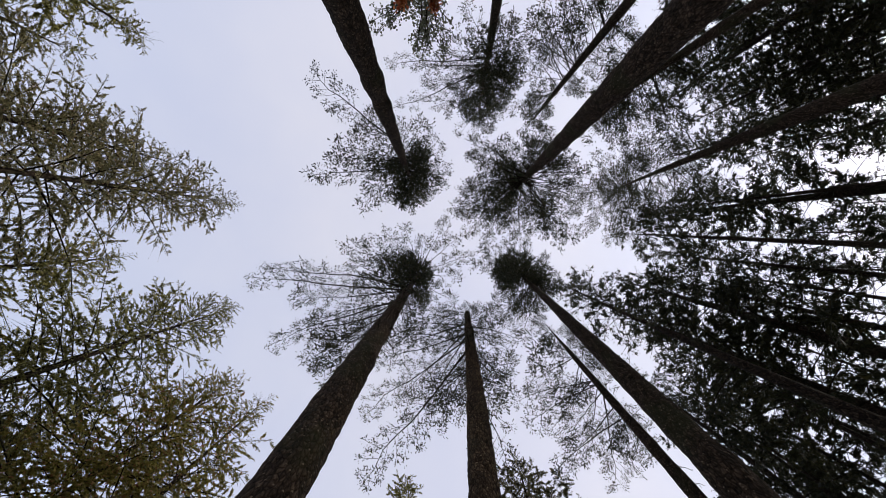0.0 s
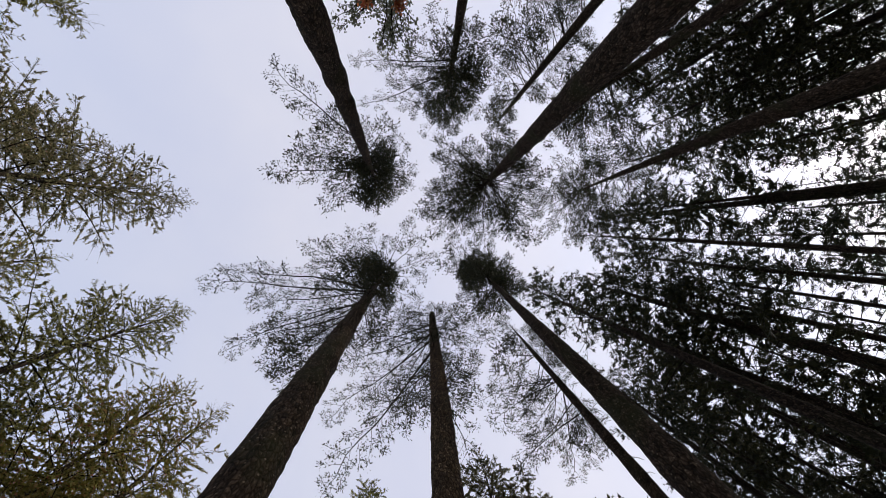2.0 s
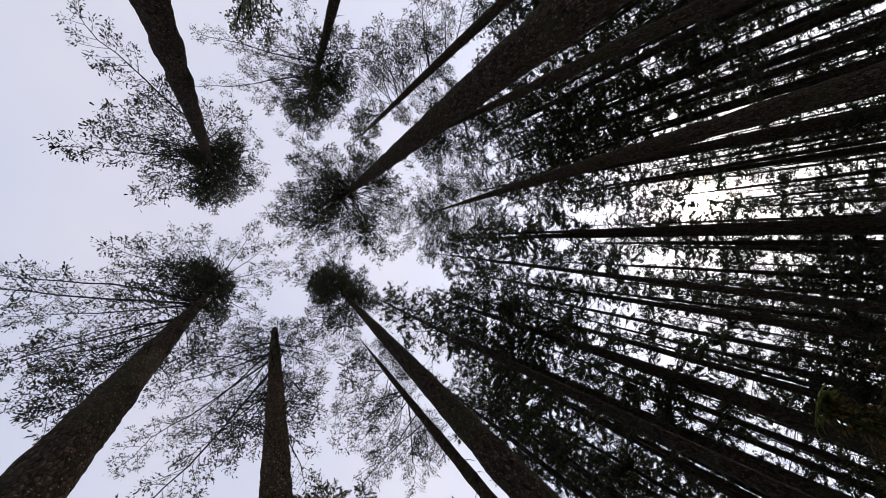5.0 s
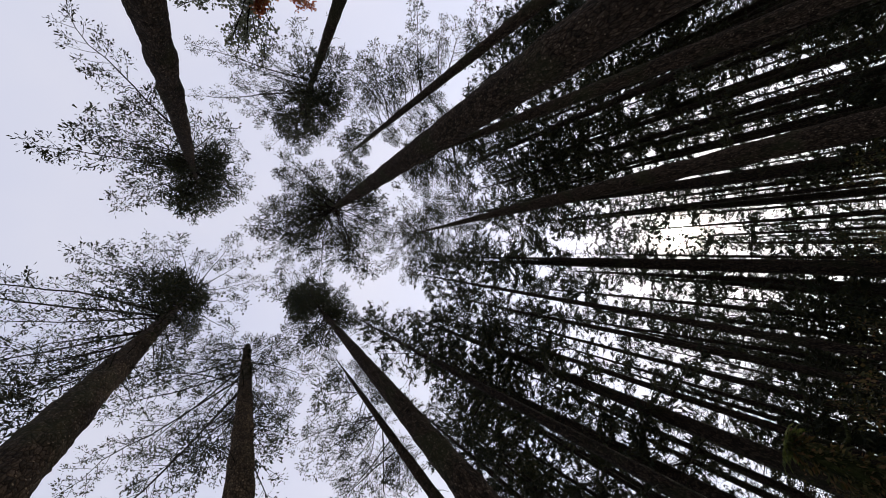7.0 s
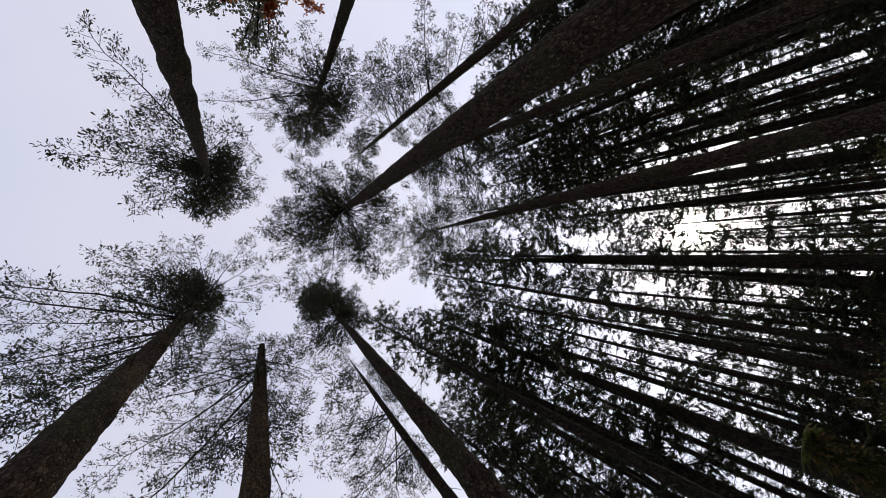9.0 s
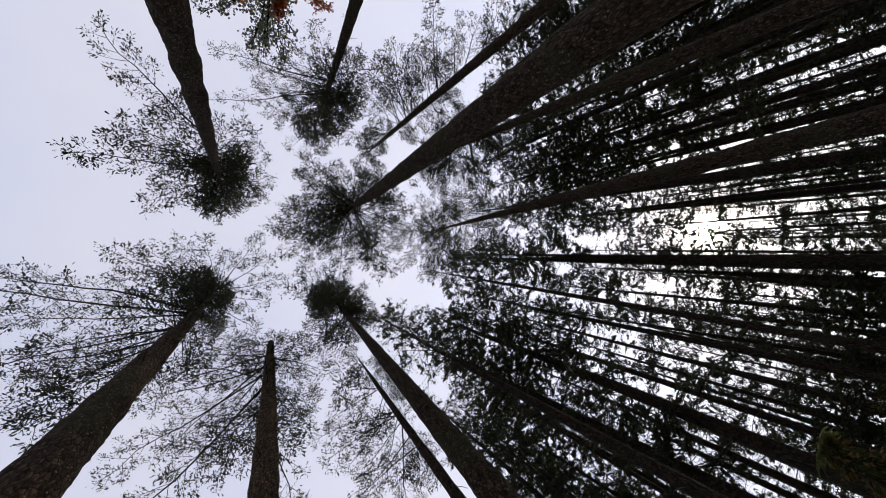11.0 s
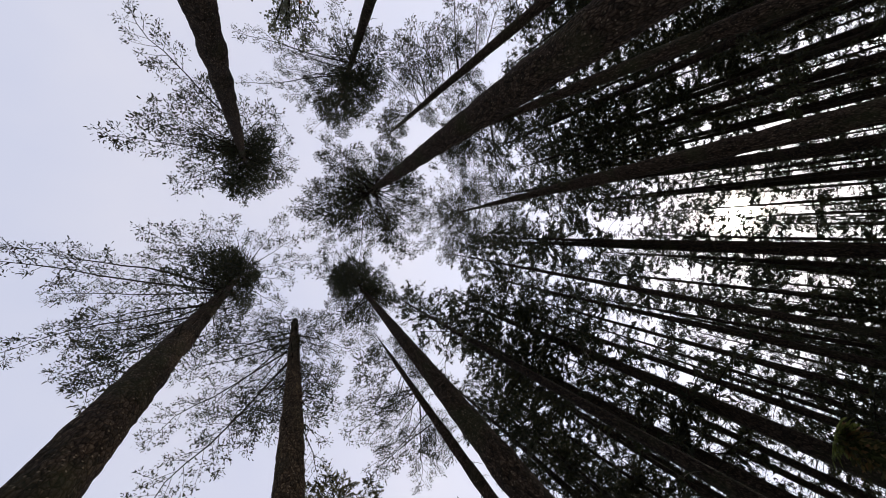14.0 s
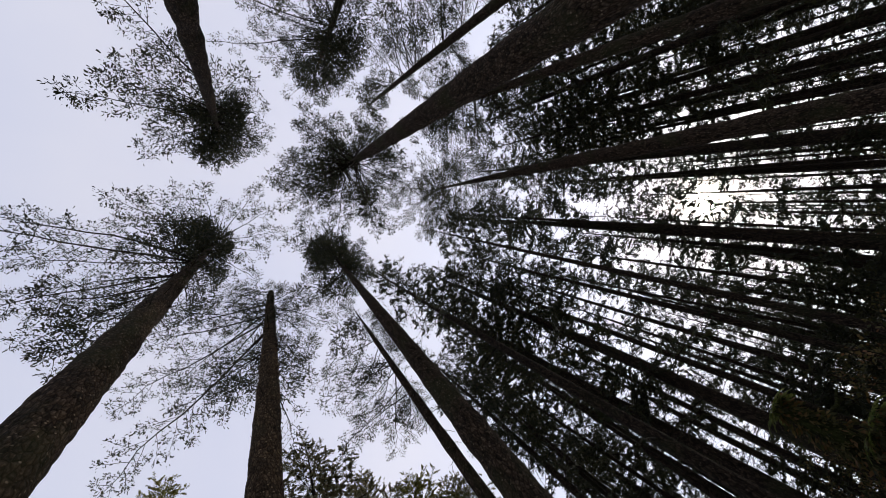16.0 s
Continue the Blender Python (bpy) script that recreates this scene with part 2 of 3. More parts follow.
def tufts(rng, spots, ways, count, radius, leaf, out):
    """Small rosettes of needle sprigs round the spots, added to the lists of out: places, directions, sizes."""
    spots, ways = np.asarray(spots), np.asarray(ways)
    n = np.maximum(3, (count * rng.uniform(0.5, 1.5, len(spots))).astype(int))
    at, way = np.repeat(spots, n, 0), np.repeat(ways, n, 0)
    off = rng.normal(0, 1, at.shape) * [1, 1, 0.8]
    big = np.repeat(rng.uniform(0.7, 1.3, len(spots)), n)[:, None]
    out[0].append(at + off * radius * big + way * rng.normal(0, radius * 0.8, len(at))[:, None])
    out[1].append(unit(off + 0.9 * way + rng.normal(0, 0.5, at.shape)))
    out[2].append(leaf * rng.uniform(0.55, 1.35, len(at)))


def limb_soup(seed, length, bare=0.25, spacing=0.2, spread=0.42, rise=0.12, droop=0.16, leaf=0.055, count=12, radius=0.05, step=0.18, gaps=0.2, thick=0.0075):
    """A conifer limb that grows along +x, in full detail: its wood and its tufts of needles, as two soups."""
    rng = np.random.default_rng(seed)
    wood, green = Soup(), Soup()
    k = 10
    s = np.linspace(0, 1, k)
    wob = np.cumsum(rng.normal(0, 0.018, (k, 2)), axis=0) * length
    wob -= wob[-1] * s[:, None] ** 2
    axis = np.c_[s * length, wob[:, 0] * s, length * (rise * s - droop * s ** 2) + wob[:, 1] * s * 0.6]
    wood.tube(axis, thick * length * (1 - 0.88 * s) + 0.003, 5)
    spots, ways, out = [], [], ([], [], [])
    u, flip = bare, 1
    while u < 0.97:
        u += spacing / length * rng.uniform(0.5, 1.5)
        flip = -flip
        if rng.random() < gaps or u > 0.97:
            continue
        p = along(axis, s, u)
        reach = length * spread * (1.02 - u) ** 0.75 * rng.uniform(0.3, 1.15) + 0.14
        if u < bare + 0.15:
            reach *= 0.6
        a = flip * radians(rng.uniform(35, 75))
        d = unit(np.array([math.cos(a), math.sin(a), rng.normal(-0.05, 0.25)]))
        t = np.linspace(0, 1, 5)
        bend = rng.uniform(-0.1, 0.3)
        sec = p + d * (reach * t)[:, None] + np.c_[bend * reach * t ** 2, 0 * t, -0.25 * reach * t ** 2] + np.cumsum(rng.normal(0, 0.02 * reach, (5, 3)), 0) * t[:, None]
        wood.tube(sec, 0.0065 * (1 - 0.75 * t) + 0.0018, 3)
        w = reach * rng.uniform(0.2, 0.4)
        side = 1
        while w < reach:
            side = -side
            if rng.random() < 0.85:
                q = along(sec, t, w / reach)
                b = a + side * radians(rng.uniform(30, 80))
                dd = unit(np.array([math.cos(b), math.sin(b), rng.normal(-0.25, 0.35)]))
                tl = min(0.3, 0.05 + 0.3 * (reach - w)) * rng.uniform(0.5, 1.2)
                wood.blades(q[None], dd[None], np.array([tl]), np.array([0.008]), rng)
                spots.append(q + dd * tl)
                ways.append(dd)
                if tl > 0.15:
                    spots.append(q + dd * tl * 0.5)
                    ways.append(dd)
            w += step * rng.uniform(0.6, 1.5)
        spots += [sec[-1], sec[-1] * 0.8 + sec[-2] * 0.2]
        ways += [d, d]
    for q in (1.0, 0.985, 0.95):
        spots.append(along(axis, s, q))
        ways.append(np.array([0.9, 0, 0.1]))
    tufts(rng, spots, ways, count, radius, leaf, out)
    at, way, ln = (np.concatenate(q) for q in out)
    green.sprigs(at, way, ln, ln * rng.uniform(0.4, 0.7, len(at)), rng)
    return wood, green


def along(line, s, u):
    return np.array([np.interp(u, s, line[:, c]) for c in range(3)])


def bough_soup(seed, length, spacing=0.24, spread=0.45, leaf=0.2, dense=16, rise=0.12, droop=0.22, bare=0.1, hang=0.3, slim=(0.4, 0.7), loose=0.05, fan=0.6, pad=0.3, thin=0.15, heart=0.35, core=2.0):
    """A plainer bough for trees farther off, along +x: wood, and sprays gathered in pads along the side twigs."""
    rng = np.random.default_rng(seed)
    wood, green = Soup(), Soup()
    s = np.linspace(0, 1, 5)
    axis = np.c_[s * length, np.cumsum(rng.normal(0, 0.02, 5)) * length * s, length * (rise * s - droop * s ** 2)]
    wood.tube(axis, 0.009 * length * (1 - 0.85 * s) + 0.003, 3)
    at, way, size = [], [], []
    u, flip = bare, 1
    while u < 1.0:
        p = along(axis, s, min(u, 1))
        flip = -flip
        reach = length * spread * (1.05 - u) ** 0.8 * rng.uniform(0.4, 1.15) + 0.15
        a = flip * radians(rng.uniform(35, 70))
        d = unit(np.array([math.cos(a), math.sin(a), rng.normal(-0.1, 0.2)]))
        end = p + d * reach - np.array([0, 0, 0.2 * reach])
        wood.blades(p[None], unit((end - p)[None]), np.array([reach]), np.array([0.018]), rng)
        u += spacing / length * rng.uniform(0.6, 1.4)
        if rng.random() < thin:
            continue
        n = max(4, int(reach * dense))
        pads = max(1, int(reach / pad))
        spot = (rng.integers(0, pads, n) + 0.75) / pads
        t = np.clip(spot + rng.normal(0, 0.3 / pads, n), 0.03, 1.04)[:, None]
        at.append(p + (end - p) * t + rng.normal(0, loose, (n, 3)) * [1, 1, 0.8] * (1.3 - t))
        way.append(unit(d + rng.normal(0, fan, (n, 3)) - [0, 0, hang]))
        size.append(1.3 - 0.5 * t[:, 0])
        # the close heart of each pad
        n = max(2, int(n * heart))
        t = np.clip((rng.integers(0, pads, n) + 0.6) / pads + rng.normal(0, 0.14 / pads, n), 0.03, 0.9)[:, None]
        way.append(unit(d + rng.normal(0, fan, (n, 3))))
        at.append(p + (end - p) * t + rng.normal(0, loose * 0.5, (n, 3)) - way[-1] * leaf * 0.8)
        size.append(np.full(n, core))
    n = int(length * dense * 0.6)
    t = rng.uniform(bare + 0.1, 1.03, n)
    at.append(np.stack([np.interp(t, s, axis[:, c]) for c in range(3)], 1) + rng.normal(0, loose, (n, 3)))
    size.append(np.full(n, 0.9))
    way.append(unit(np.array([0.6, 0, -hang]) + rng.normal(0, 0.7, (n, 3))))
    at, way = np.concatenate(at), np.concatenate(way)
    ln = leaf * rng.uniform(0.5, 1.3, len(at)) * np.concatenate(size)
    green.sprays(at, way, ln, ln * rng.uniform(slim[0], slim[1], len(at)), rng)
    return wood, green


def ragged(soup, seed, keep, wave):
    """Thins a soup of loose faces in patches, so that clumps and gaps about half a wave across are left."""
    rng = np.random.default_rng(seed)
    v, f = soup.arrays()[0]
    mid = v[f].mean(1)
    value = np.zeros(len(f))
    for k in range(9):
        turn = unit(rng.normal(0, 1, 3)) * 2 * math.pi / (wave * rng.uniform(0.6, 1.6))
        value += np.sin(mid @ turn + rng.uniform(0, 6.28))
    value += rng.normal(0, 0.4, len(f))
    f = f[value > np.quantile(value, 1 - keep)]
    out = Soup()
    out.add(v[f].reshape(-1, 3), np.arange(f.size).reshape(f.shape))
    return out


def trunk_soup(seed, height, z1, d1, z2, d2, lean=(0, 0), sides=40, step=0.09, rough=0.026, flare=1.35, top=0.03, bow=0.05, lump=0.1):
    """A trunk from the ground to the top, with furrowed bark and a flared foot."""
    rng = np.random.default_rng(seed)
    n = int(height / step)
    z = np.linspace(-0.25, height, n)
    d = np.interp(z, [-0.3, 0.0, 0.5, z1, z2, height], [d1 * 1.2 * flare, d1 * 1.18 * flare, d1 * 1.14, d1, d2, top])
    ph = rng.uniform(0, 6.28, 4)
    cx = lean[0] * z + bow * np.sin(z / height * 5 + ph[0]) * (z / height)
    cy = lean[1] * z + bow * np.sin(z / height * 4 + ph[1]) * (z / height)
    ang = np.arange(sides) * 2 * np.pi / sides
    off = np.zeros((n, sides))
    sx = rng.uniform(0, 50)
    for i in range(n):
        for j in range(sides):
            p = Vector((math.cos(ang[j]) * d[i] * 6 + sx, math.sin(ang[j]) * d[i] * 6, z[i] * 3.2))
            off[i, j] = noise.noise(p) * 0.6 + noise.noise(p * 2.7) * 0.45 - abs(noise.noise(p * 5.3)) * 0.7
    lumps = np.array([noise.noise(Vector((sx, 3.0, q * 1.6))) for q in z])
    r = (d / 2 * (1 + lump * lumps))[:, None] + rough * off * np.clip(d / 0.4, 0.1, 1)[:, None]
    r[-1] *= 0.02
    z[-1] = z[-2] + 0.02
    v = np.stack([cx[:, None] + r * np.cos(ang), cy[:, None] + r * np.sin(ang), np.repeat(z[:, None], sides, 1)], -1)
    i, j = np.meshgrid(np.arange(n - 1), np.arange(sides), indexing="ij")
    j2 = (j + 1) % sides
    q = np.stack([i * sides + j, i * sides + j2, (i + 1) * sides + j2, (i + 1) * sides + j], -1).reshape(-1, 4)
    s = Soup()
    s.add(v.reshape(-1, 3), q)
    return s, (z, cx, cy, d)


# ------------------------------------------------------------------ ground


def build_ground():
    s = Soup()
    rings = [0, 1, 2, 3, 4.5, 6, 8, 10, 13, 16, 20, 25, 32, 40, 55, 80, 130, 250, 600, 2000]
    sides = 64
    v = []
    for r in rings:
        for k in range(sides):
            a = k * 2 * math.pi / sides
            x, y = r * math.cos(a), r * math.sin(a)
            v.append((x, y, ground_height(x, y)))
    f = []
    for i in range(len(rings) - 1):
        for k in range(sides):
            k2 = (k + 1) % sides
            f.append((i * sides + k, (i + 1) * sides + k, (i + 1) * sides + k2, i * sides + k2))
    s.add(v, f)
    ob = new("ground", s.mesh("ground", LITTER))
    tagged(ob, "brown forest floor of needles, leaves and moss", "ground", kind="structure")


def ground_height(x, y):
    r = math.hypot(x, y)
    near = min(1, r / 4)
    return 0.12 * near * noise.noise(Vector((x * 0.35, y * 0.35, 0))) if r < 100 else 0.0


build_ground()

# ------------------------------------------------------------------ the tall conifers round the camera
LIMB_KINDS = {}
for family, length, count, opts in (
        ("huge", 4.9, 4, dict(bare=0.22, spacing=0.14, spread=0.22, gaps=0.1, thick=0.006, step=0.15)),
        ("long", 3.4, 6, dict(bare=0.2, spacing=0.14, spread=0.28, gaps=0.1, step=0.15)),
        ("mid", 2.2, 6, dict(bare=0.16, spacing=0.14, spread=0.42, gaps=0.12)),
        ("short", 1.2, 6, dict(bare=0.1, spacing=0.09, spread=0.48, rise=0.3, droop=0.05, gaps=0.08, thick=0.009, step=0.12)),
        ("huge_high", 4.9, 4, dict(bare=0.3, spacing=0.15, spread=0.2, gaps=0.1, thick=0.007, step=0.15)),
        ("long_high", 3.4, 6, dict(bare=0.32, spacing=0.17, spread=0.27, gaps=0.1, leaf=0.074, radius=0.06, thick=0.007)),
        ("mid_high", 2.2, 6, dict(bare=0.28, spacing=0.16, spread=0.38, gaps=0.12, leaf=0.074, radius=0.06, thick=0.008)),
        ("short_high", 1.2, 6, dict(bare=0.12, spacing=0.1, spread=0.45, rise=0.3, droop=0.05, gaps=0.08, leaf=0.074, radius=0.06, thick=0.01))):
    LIMB_KINDS[family] = []
    for k in range(count):
        w, g = limb_soup(100 + 17 * k + len(family) * 31, length, **opts)
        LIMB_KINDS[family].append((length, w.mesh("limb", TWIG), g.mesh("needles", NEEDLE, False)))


def add_limb(root, line, z, azimuth, length, tilt, rng):
    zs, cx, cy, d = line
    family = "huge" if length > 4.1 else "long" if length > 2.6 else "mid" if length > 1.5 else "short"
    kinds = LIMB_KINDS[family + ("_high" if z > 14.5 else "")]
    ref, wood, green = kinds[rng.integers(0, len(kinds))]
    x, y = np.interp(z, zs, cx), np.interp(z, zs, cy)
    sc = length / ref
    m = Matrix.Translation((x, y, z)) @ Euler((rng.normal(0, 0.25), -tilt, azimuth)).to_matrix().to_4x4() @ Matrix.Diagonal((sc, sc, sc, 1))
    limb = child("limb", wood, root, m)
    child("needles", green, limb, Matrix.Identity(4), "dark green needles in loose tufts")


def tall_conifer(seed, x, y, lean, height, z1, d1, z2, d2, crown, longest, count, towards, bias, limbs=(), bark=BARK_LIT, top=0.03, label="", full=0.33, tuft=(0, 0.62, 0.7, 2.0), lump=0.1):
    rng = np.random.default_rng(seed)
    root = new("conifer_tree")
    root.location = (x, y, ground_height(x, y))
    near = math.hypot(x, y) < 6
    s, line = trunk_soup(seed, height, z1, d1, z2, d2, lean, sides=44 if near else 24, step=0.07 if near else 0.16, top=top, lump=lump)
    child("trunk", s.mesh("trunk", bark), root)
    for k in range(count):
        u = (k + rng.uniform(0, 1)) / count
        z = crown + (height - crown) * u * (0.985 if top < 0.1 else 0.72)
        az = k * 2.39996 + rng.normal(0, 0.4)
        f = 1 + bias * math.cos(az - radians(towards))
        ln = longest * (0.6 + 0.4 * min(1, u / 0.2)) * (1 - u) ** full * rng.uniform(0.6, 1.1) * f
        ln = max(ln, 0.8)
        add_limb(root, line, z, az, ln, radians(-6 + 50 * u ** 1.5 + rng.normal(0, 8)), rng)
    for k in range(tuft[0]):
        u = rng.uniform(tuft[1], 1.0)
        add_limb(root, line, crown + (height - crown) * u * 0.99, rng.uniform(0, 6.28), rng.uniform(tuft[2], tuft[3]), radians(rng.uniform(0, 50)), rng)
    for k in range(7):
        z = rng.uniform(0.75, 1.0) * crown
        a, ln = rng.uniform(0, 6.28), rng.uniform(0.15, 0.5)
        t = np.linspace(0, 1, 5)
        d = np.array([math.cos(a), math.sin(a), rng.uniform(-0.3, 0.4)])
        w = Soup()
        p0 = np.array([np.interp(z, line[0], line[1]), np.interp(z, line[0], line[2]), z]) + d * [1, 1, 0] * np.interp(z, line[0], line[3]) * 0.4
        axis = p0 + d * (t * ln)[:, None] + rng.normal(0, 0.03, (5, 3)) * t[:, None]
        w.tube(axis, 0.009 * (1 - 0.8 * t) + 0.001, 5)
        w.tube(np.array([axis[2], axis[2] + unit(rng.normal(0, 1, 3)) * ln * 0.35]), np.array([0.004, 0.001]), 3)
        child("dead_twig", w.mesh("dead_twig", TWIG), root, label="bare dead twig")
    for z, az, ln in limbs:
        add_limb(root, line, z, radians(az), ln, radians(4 + rng.normal(0, 3)), rng)
    return tagged(root, label, "tree", "tall conifers")


NEAR = {
    # x, y, lean, height, width low and high on the trunk, crown base, longest limb, limbs, direction and bias
    "a": (-1.34, 2.17, (-0.015, -0.014), 20.2, 5.7, 0.48, 12.8, 0.317, 10.5, 1.7, 26, 185, 0.45),
    "b": (0.21, 3.16, (0.031, -0.005), 16.0, 5.9, 0.40, 14.7, 0.25, 10.0, 2.0, 12, 120, 0.35),
    "c": (3.15, 3.17, (0.034, -0.042), 24.6, 6.1, 0.46, 13.0, 0.336, 17.8, 1.9, 44, 200, 0.1),
    "d": (4.37, 4.92, (0.017, -0.017), 19.5, 9.1, 0.26, 15.6, 0.17, 10.5, 1.8, 16, 110, 0.4),
    "e": (-1.115, -3.03, (-0.0412, 0.021), 22.2, 7.5, 0.42, 12.5, 0.32, 15.0, 1.5, 26, 190, 0.2),
}
NEAR |= {
    "f": (2.88, -2.96, (0.022, 0.026), 21.4, 6.4, 0.55, 14.5, 0.395, 16.4, 3.3, 74, 100, 0.1),
    "g": (7.64, -4.90, (-0.035, -0.047), 18.5, 8.9, 0.34, 13.5, 0.261, 13.0, 2.4, 34, 40, 0.2),
    "h": (9.71, -3.98, (0.019, 0.051), 25.2, 5.1, 0.50, 11.1, 0.475, 17.5, 3.0, 54, 100, 0.3),
    "i": (1.07, -7.32, (0.026, 0.005), 24.0, 12.1, 0.34, 15.4, 0.269, 14.8, 1.9, 40, 170, 0.2),
    "j": (5.51, -6.66, (-0.020, -0.015), 24.6, 13.4, 0.30, 22.2, 0.19, 13.5, 2.1, 16, 240, 0.4),
}
# single limbs: height, direction, length
OWN_LIMBS = {}
OWN_LIMBS["a"] = (
    (14.4, -176, 5.9), (12.6, 161, 4.7), (14.8, -170, 4.9), (14.3, 175, 4.2), (7.6, 154, 0.9), (7.6, 173, 0.9), (19.1, -159, 4.0), (19.7, -152, 3.2), (20.2, -132, 2.8),
    (20.2, -108, 2.4), (20.2, -83, 1.8), (20.6, -64, 3.1), (20.6, -41, 2.6), (20.6, -15, 2.9), (19.1, -167, 2.5), (11.2, 163, 2.9), (12.1, 170, 2.5), (9.7, 143, 1.4),
    (11.2, 150, 2.9), (12.6, 154, 2.8), (16.6, -168, 3.0), (18.9, 4, 2.1), (16.9, 28, 2.0), (12.1, 79, 1.2), (13.7, 63, 1.3), (15.1, 42, 1.7),
)
OWN_LIMBS["b"] = (
    (14.2, 160, 3.3), (12.9, 160, 3.1), (12.4, 142, 4.2), (11.6, 127, 5.0), (13.4, 133, 3.4), (13.2, 118, 2.6), (10.4, 117, 1.9), (10.0, 140, 2.0), (8.8, 141, 0.9),
    (13.6, 35, 1.7), (13.9, 13, 2.1), (12.2, 64, 2.0), (11.7, 48, 1.7), (14.3, -14, 1.2), (14.5, -29, 1.0), (11.2, 38, 0.5), (8.8, 68, 1.8), (9.7, 59, 1.3),
    (13.9, -167, 1.2), (13.9, -178, 2.1),
)
OWN_LIMBS["d"] = (
    (13.1, 163, 2.7), (12.8, 153, 2.5), (10.9, 141, 2.3), (11.1, 75, 1.7), (12.4, 84, 3.0), (12.8, 93, 2.1), (15.2, 175, 1.5), (15.8, -166, 1.1), (15.2, 146, 2.2),
    (14.0, -23, 0.8), (14.6, 98, 2.0), (11.7, 56, 1.9), (16.0, -60, 0.7), (12.4, 123, 2.0), (13.2, 128, 2.3), (11.2, 88, 1.1), (16.0, -7, 1.2),
)
OWN_LIMBS["e"] = (
    (16.5, 175, 4.0), (15.4, -174, 2.9), (15.0, -166, 2.5), (12.6, -138, 3.3), (17.5, 147, 2.5), (17.5, 153, 1.9), (19.3, 136, 1.4), (19.9, 95, 1.4), (20.6, 65, 1.2),
    (15.4, -41, 1.6), (14.3, -59, 1.5), (16.5, -30, 1.8), (17.5, -2, 1.8), (16.9, 18, 1.7), (13.9, -155, 1.7), (12.6, -140, 1.3), (15.4, 170, 1.6), (19.1, -149, 0.8),
)
OWN_LIMBS["i"] = (
    (17.0, 179, 4.2), (18.1, 157, 4.4), (19.6, 157, 2.7), (20.4, 146, 2.2), (21.9, 122, 2.1), (18.1, 29, 1.5), (19.0, 48, 2.1), (16.4, 15, 1.0), (16.6, -173, 1.9),
    (17.6, 178, 2.7), (18.4, 171, 2.9), (21.5, 73, 1.9), (21.5, 95, 2.2), (19.6, 67, 1.8),
)
OWN_LIMBS["j"] = (
    (18.1, -148, 2.7), (18.4, -169, 2.1), (17.0, -126, 2.6), (16.4, -108, 2.3), (16.1, -105, 1.5), (15.3, -87, 1.6), (19.6, 178, 1.2), (20.6, 148, 1.5), (21.6, 116, 1.1),
    (17.0, -143, 2.6), (14.8, -34, 0.9), (15.8, 15, 1.2), (18.4, 14, 1.0), (13.9, 14, 1.3), (14.8, -109, 2.0), (13.9, -91, 1.5), (17.7, -131, 1.9), (14.2, -99, 3.9),
    (14.2, -98, 2.5), (17.6, -106, 3.9), (18.5, -116, 3.5), (16.9, -98, 3.1), (12.9, -88, 2.8), (12.3, -76, 2.3), (11.2, -74, 2.4), (19.4, -129, 2.9), (13.4, -81, 1.7),
    (10.9, -61, 1.2), (15.7, -95, 2.2), (10.3, -61, 1.8), (14.8, -79, 1.8),
)
OWN_LIMBS["g"] = (
    (14.7, 73, 2.4), (14.7, 28, 2.0), (15.8, 70, 2.0), (16.6, 79, 2.0), (17.0, 123, 1.7), (15.3, -127, 2.1), (14.0, 24, 0.7), (16.6, 128, 2.5), (17.5, 89, 2.0),
)
OWN_LIMBS["h"] = (
    (23.8, 124, 2.8), (23.8, 104, 3.5), (22.9, 97, 3.4), (22.0, 68, 2.4), (20.5, 61, 1.3), (24.4, 150, 3.2), (23.8, 129, 3.8), (24.9, 173, 3.4), (22.9, 75, 2.8),
    (23.8, -123, 2.5), (22.0, -79, 2.2), (24.4, -160, 2.6), (22.9, -99, 2.5),
)
OWN_LIMBS["c"] = (
    (20.2, -146, 2.4), (22.0, -165, 2.2), (21.2, -120, 2.0), (23.0, -172, 2.6), (24.0, -150, 2.5), (20.4, -90, 1.8), (19.2, -55, 1.6), (19.5, 150, 1.9), (18.6, 120, 1.9),
    (18.2, 95, 2.2), (17.6, 140, 2.2), (17.0, 110, 2.0), (21.6, 100, 2.0), (19.4, 10, 1.6), (20.4, -10, 1.6), (21.4, 20, 1.6),
)
OWN_LIMBS["f"] = (
    (20.0, 150, 3.2), (19.2, 120, 3.3), (20.8, 175, 2.8), (18.6, 92, 3.5), (17.8, 60, 3.4), (19.6, -150, 2.9), (21.0, 162, 3.6), (20.4, 135, 3.6),
)
NEAR_LABELS = {
    "a": "tall conifer with thick scaly brown trunk and long sparse limbs",
    "b": "broken-topped conifer with mottled brown bark, warm light in its colour, and drooping limbs",
    "c": "tall bare-stemmed conifer with a small dense dark crown",
    "d": "slender conifer with thin dark stem and drooping twiggy limbs",
    "e": "tall conifer with knobbly dark trunk and one-sided limbs",
    "f": "thick-trunked conifer with a star of limbs under its top",
}
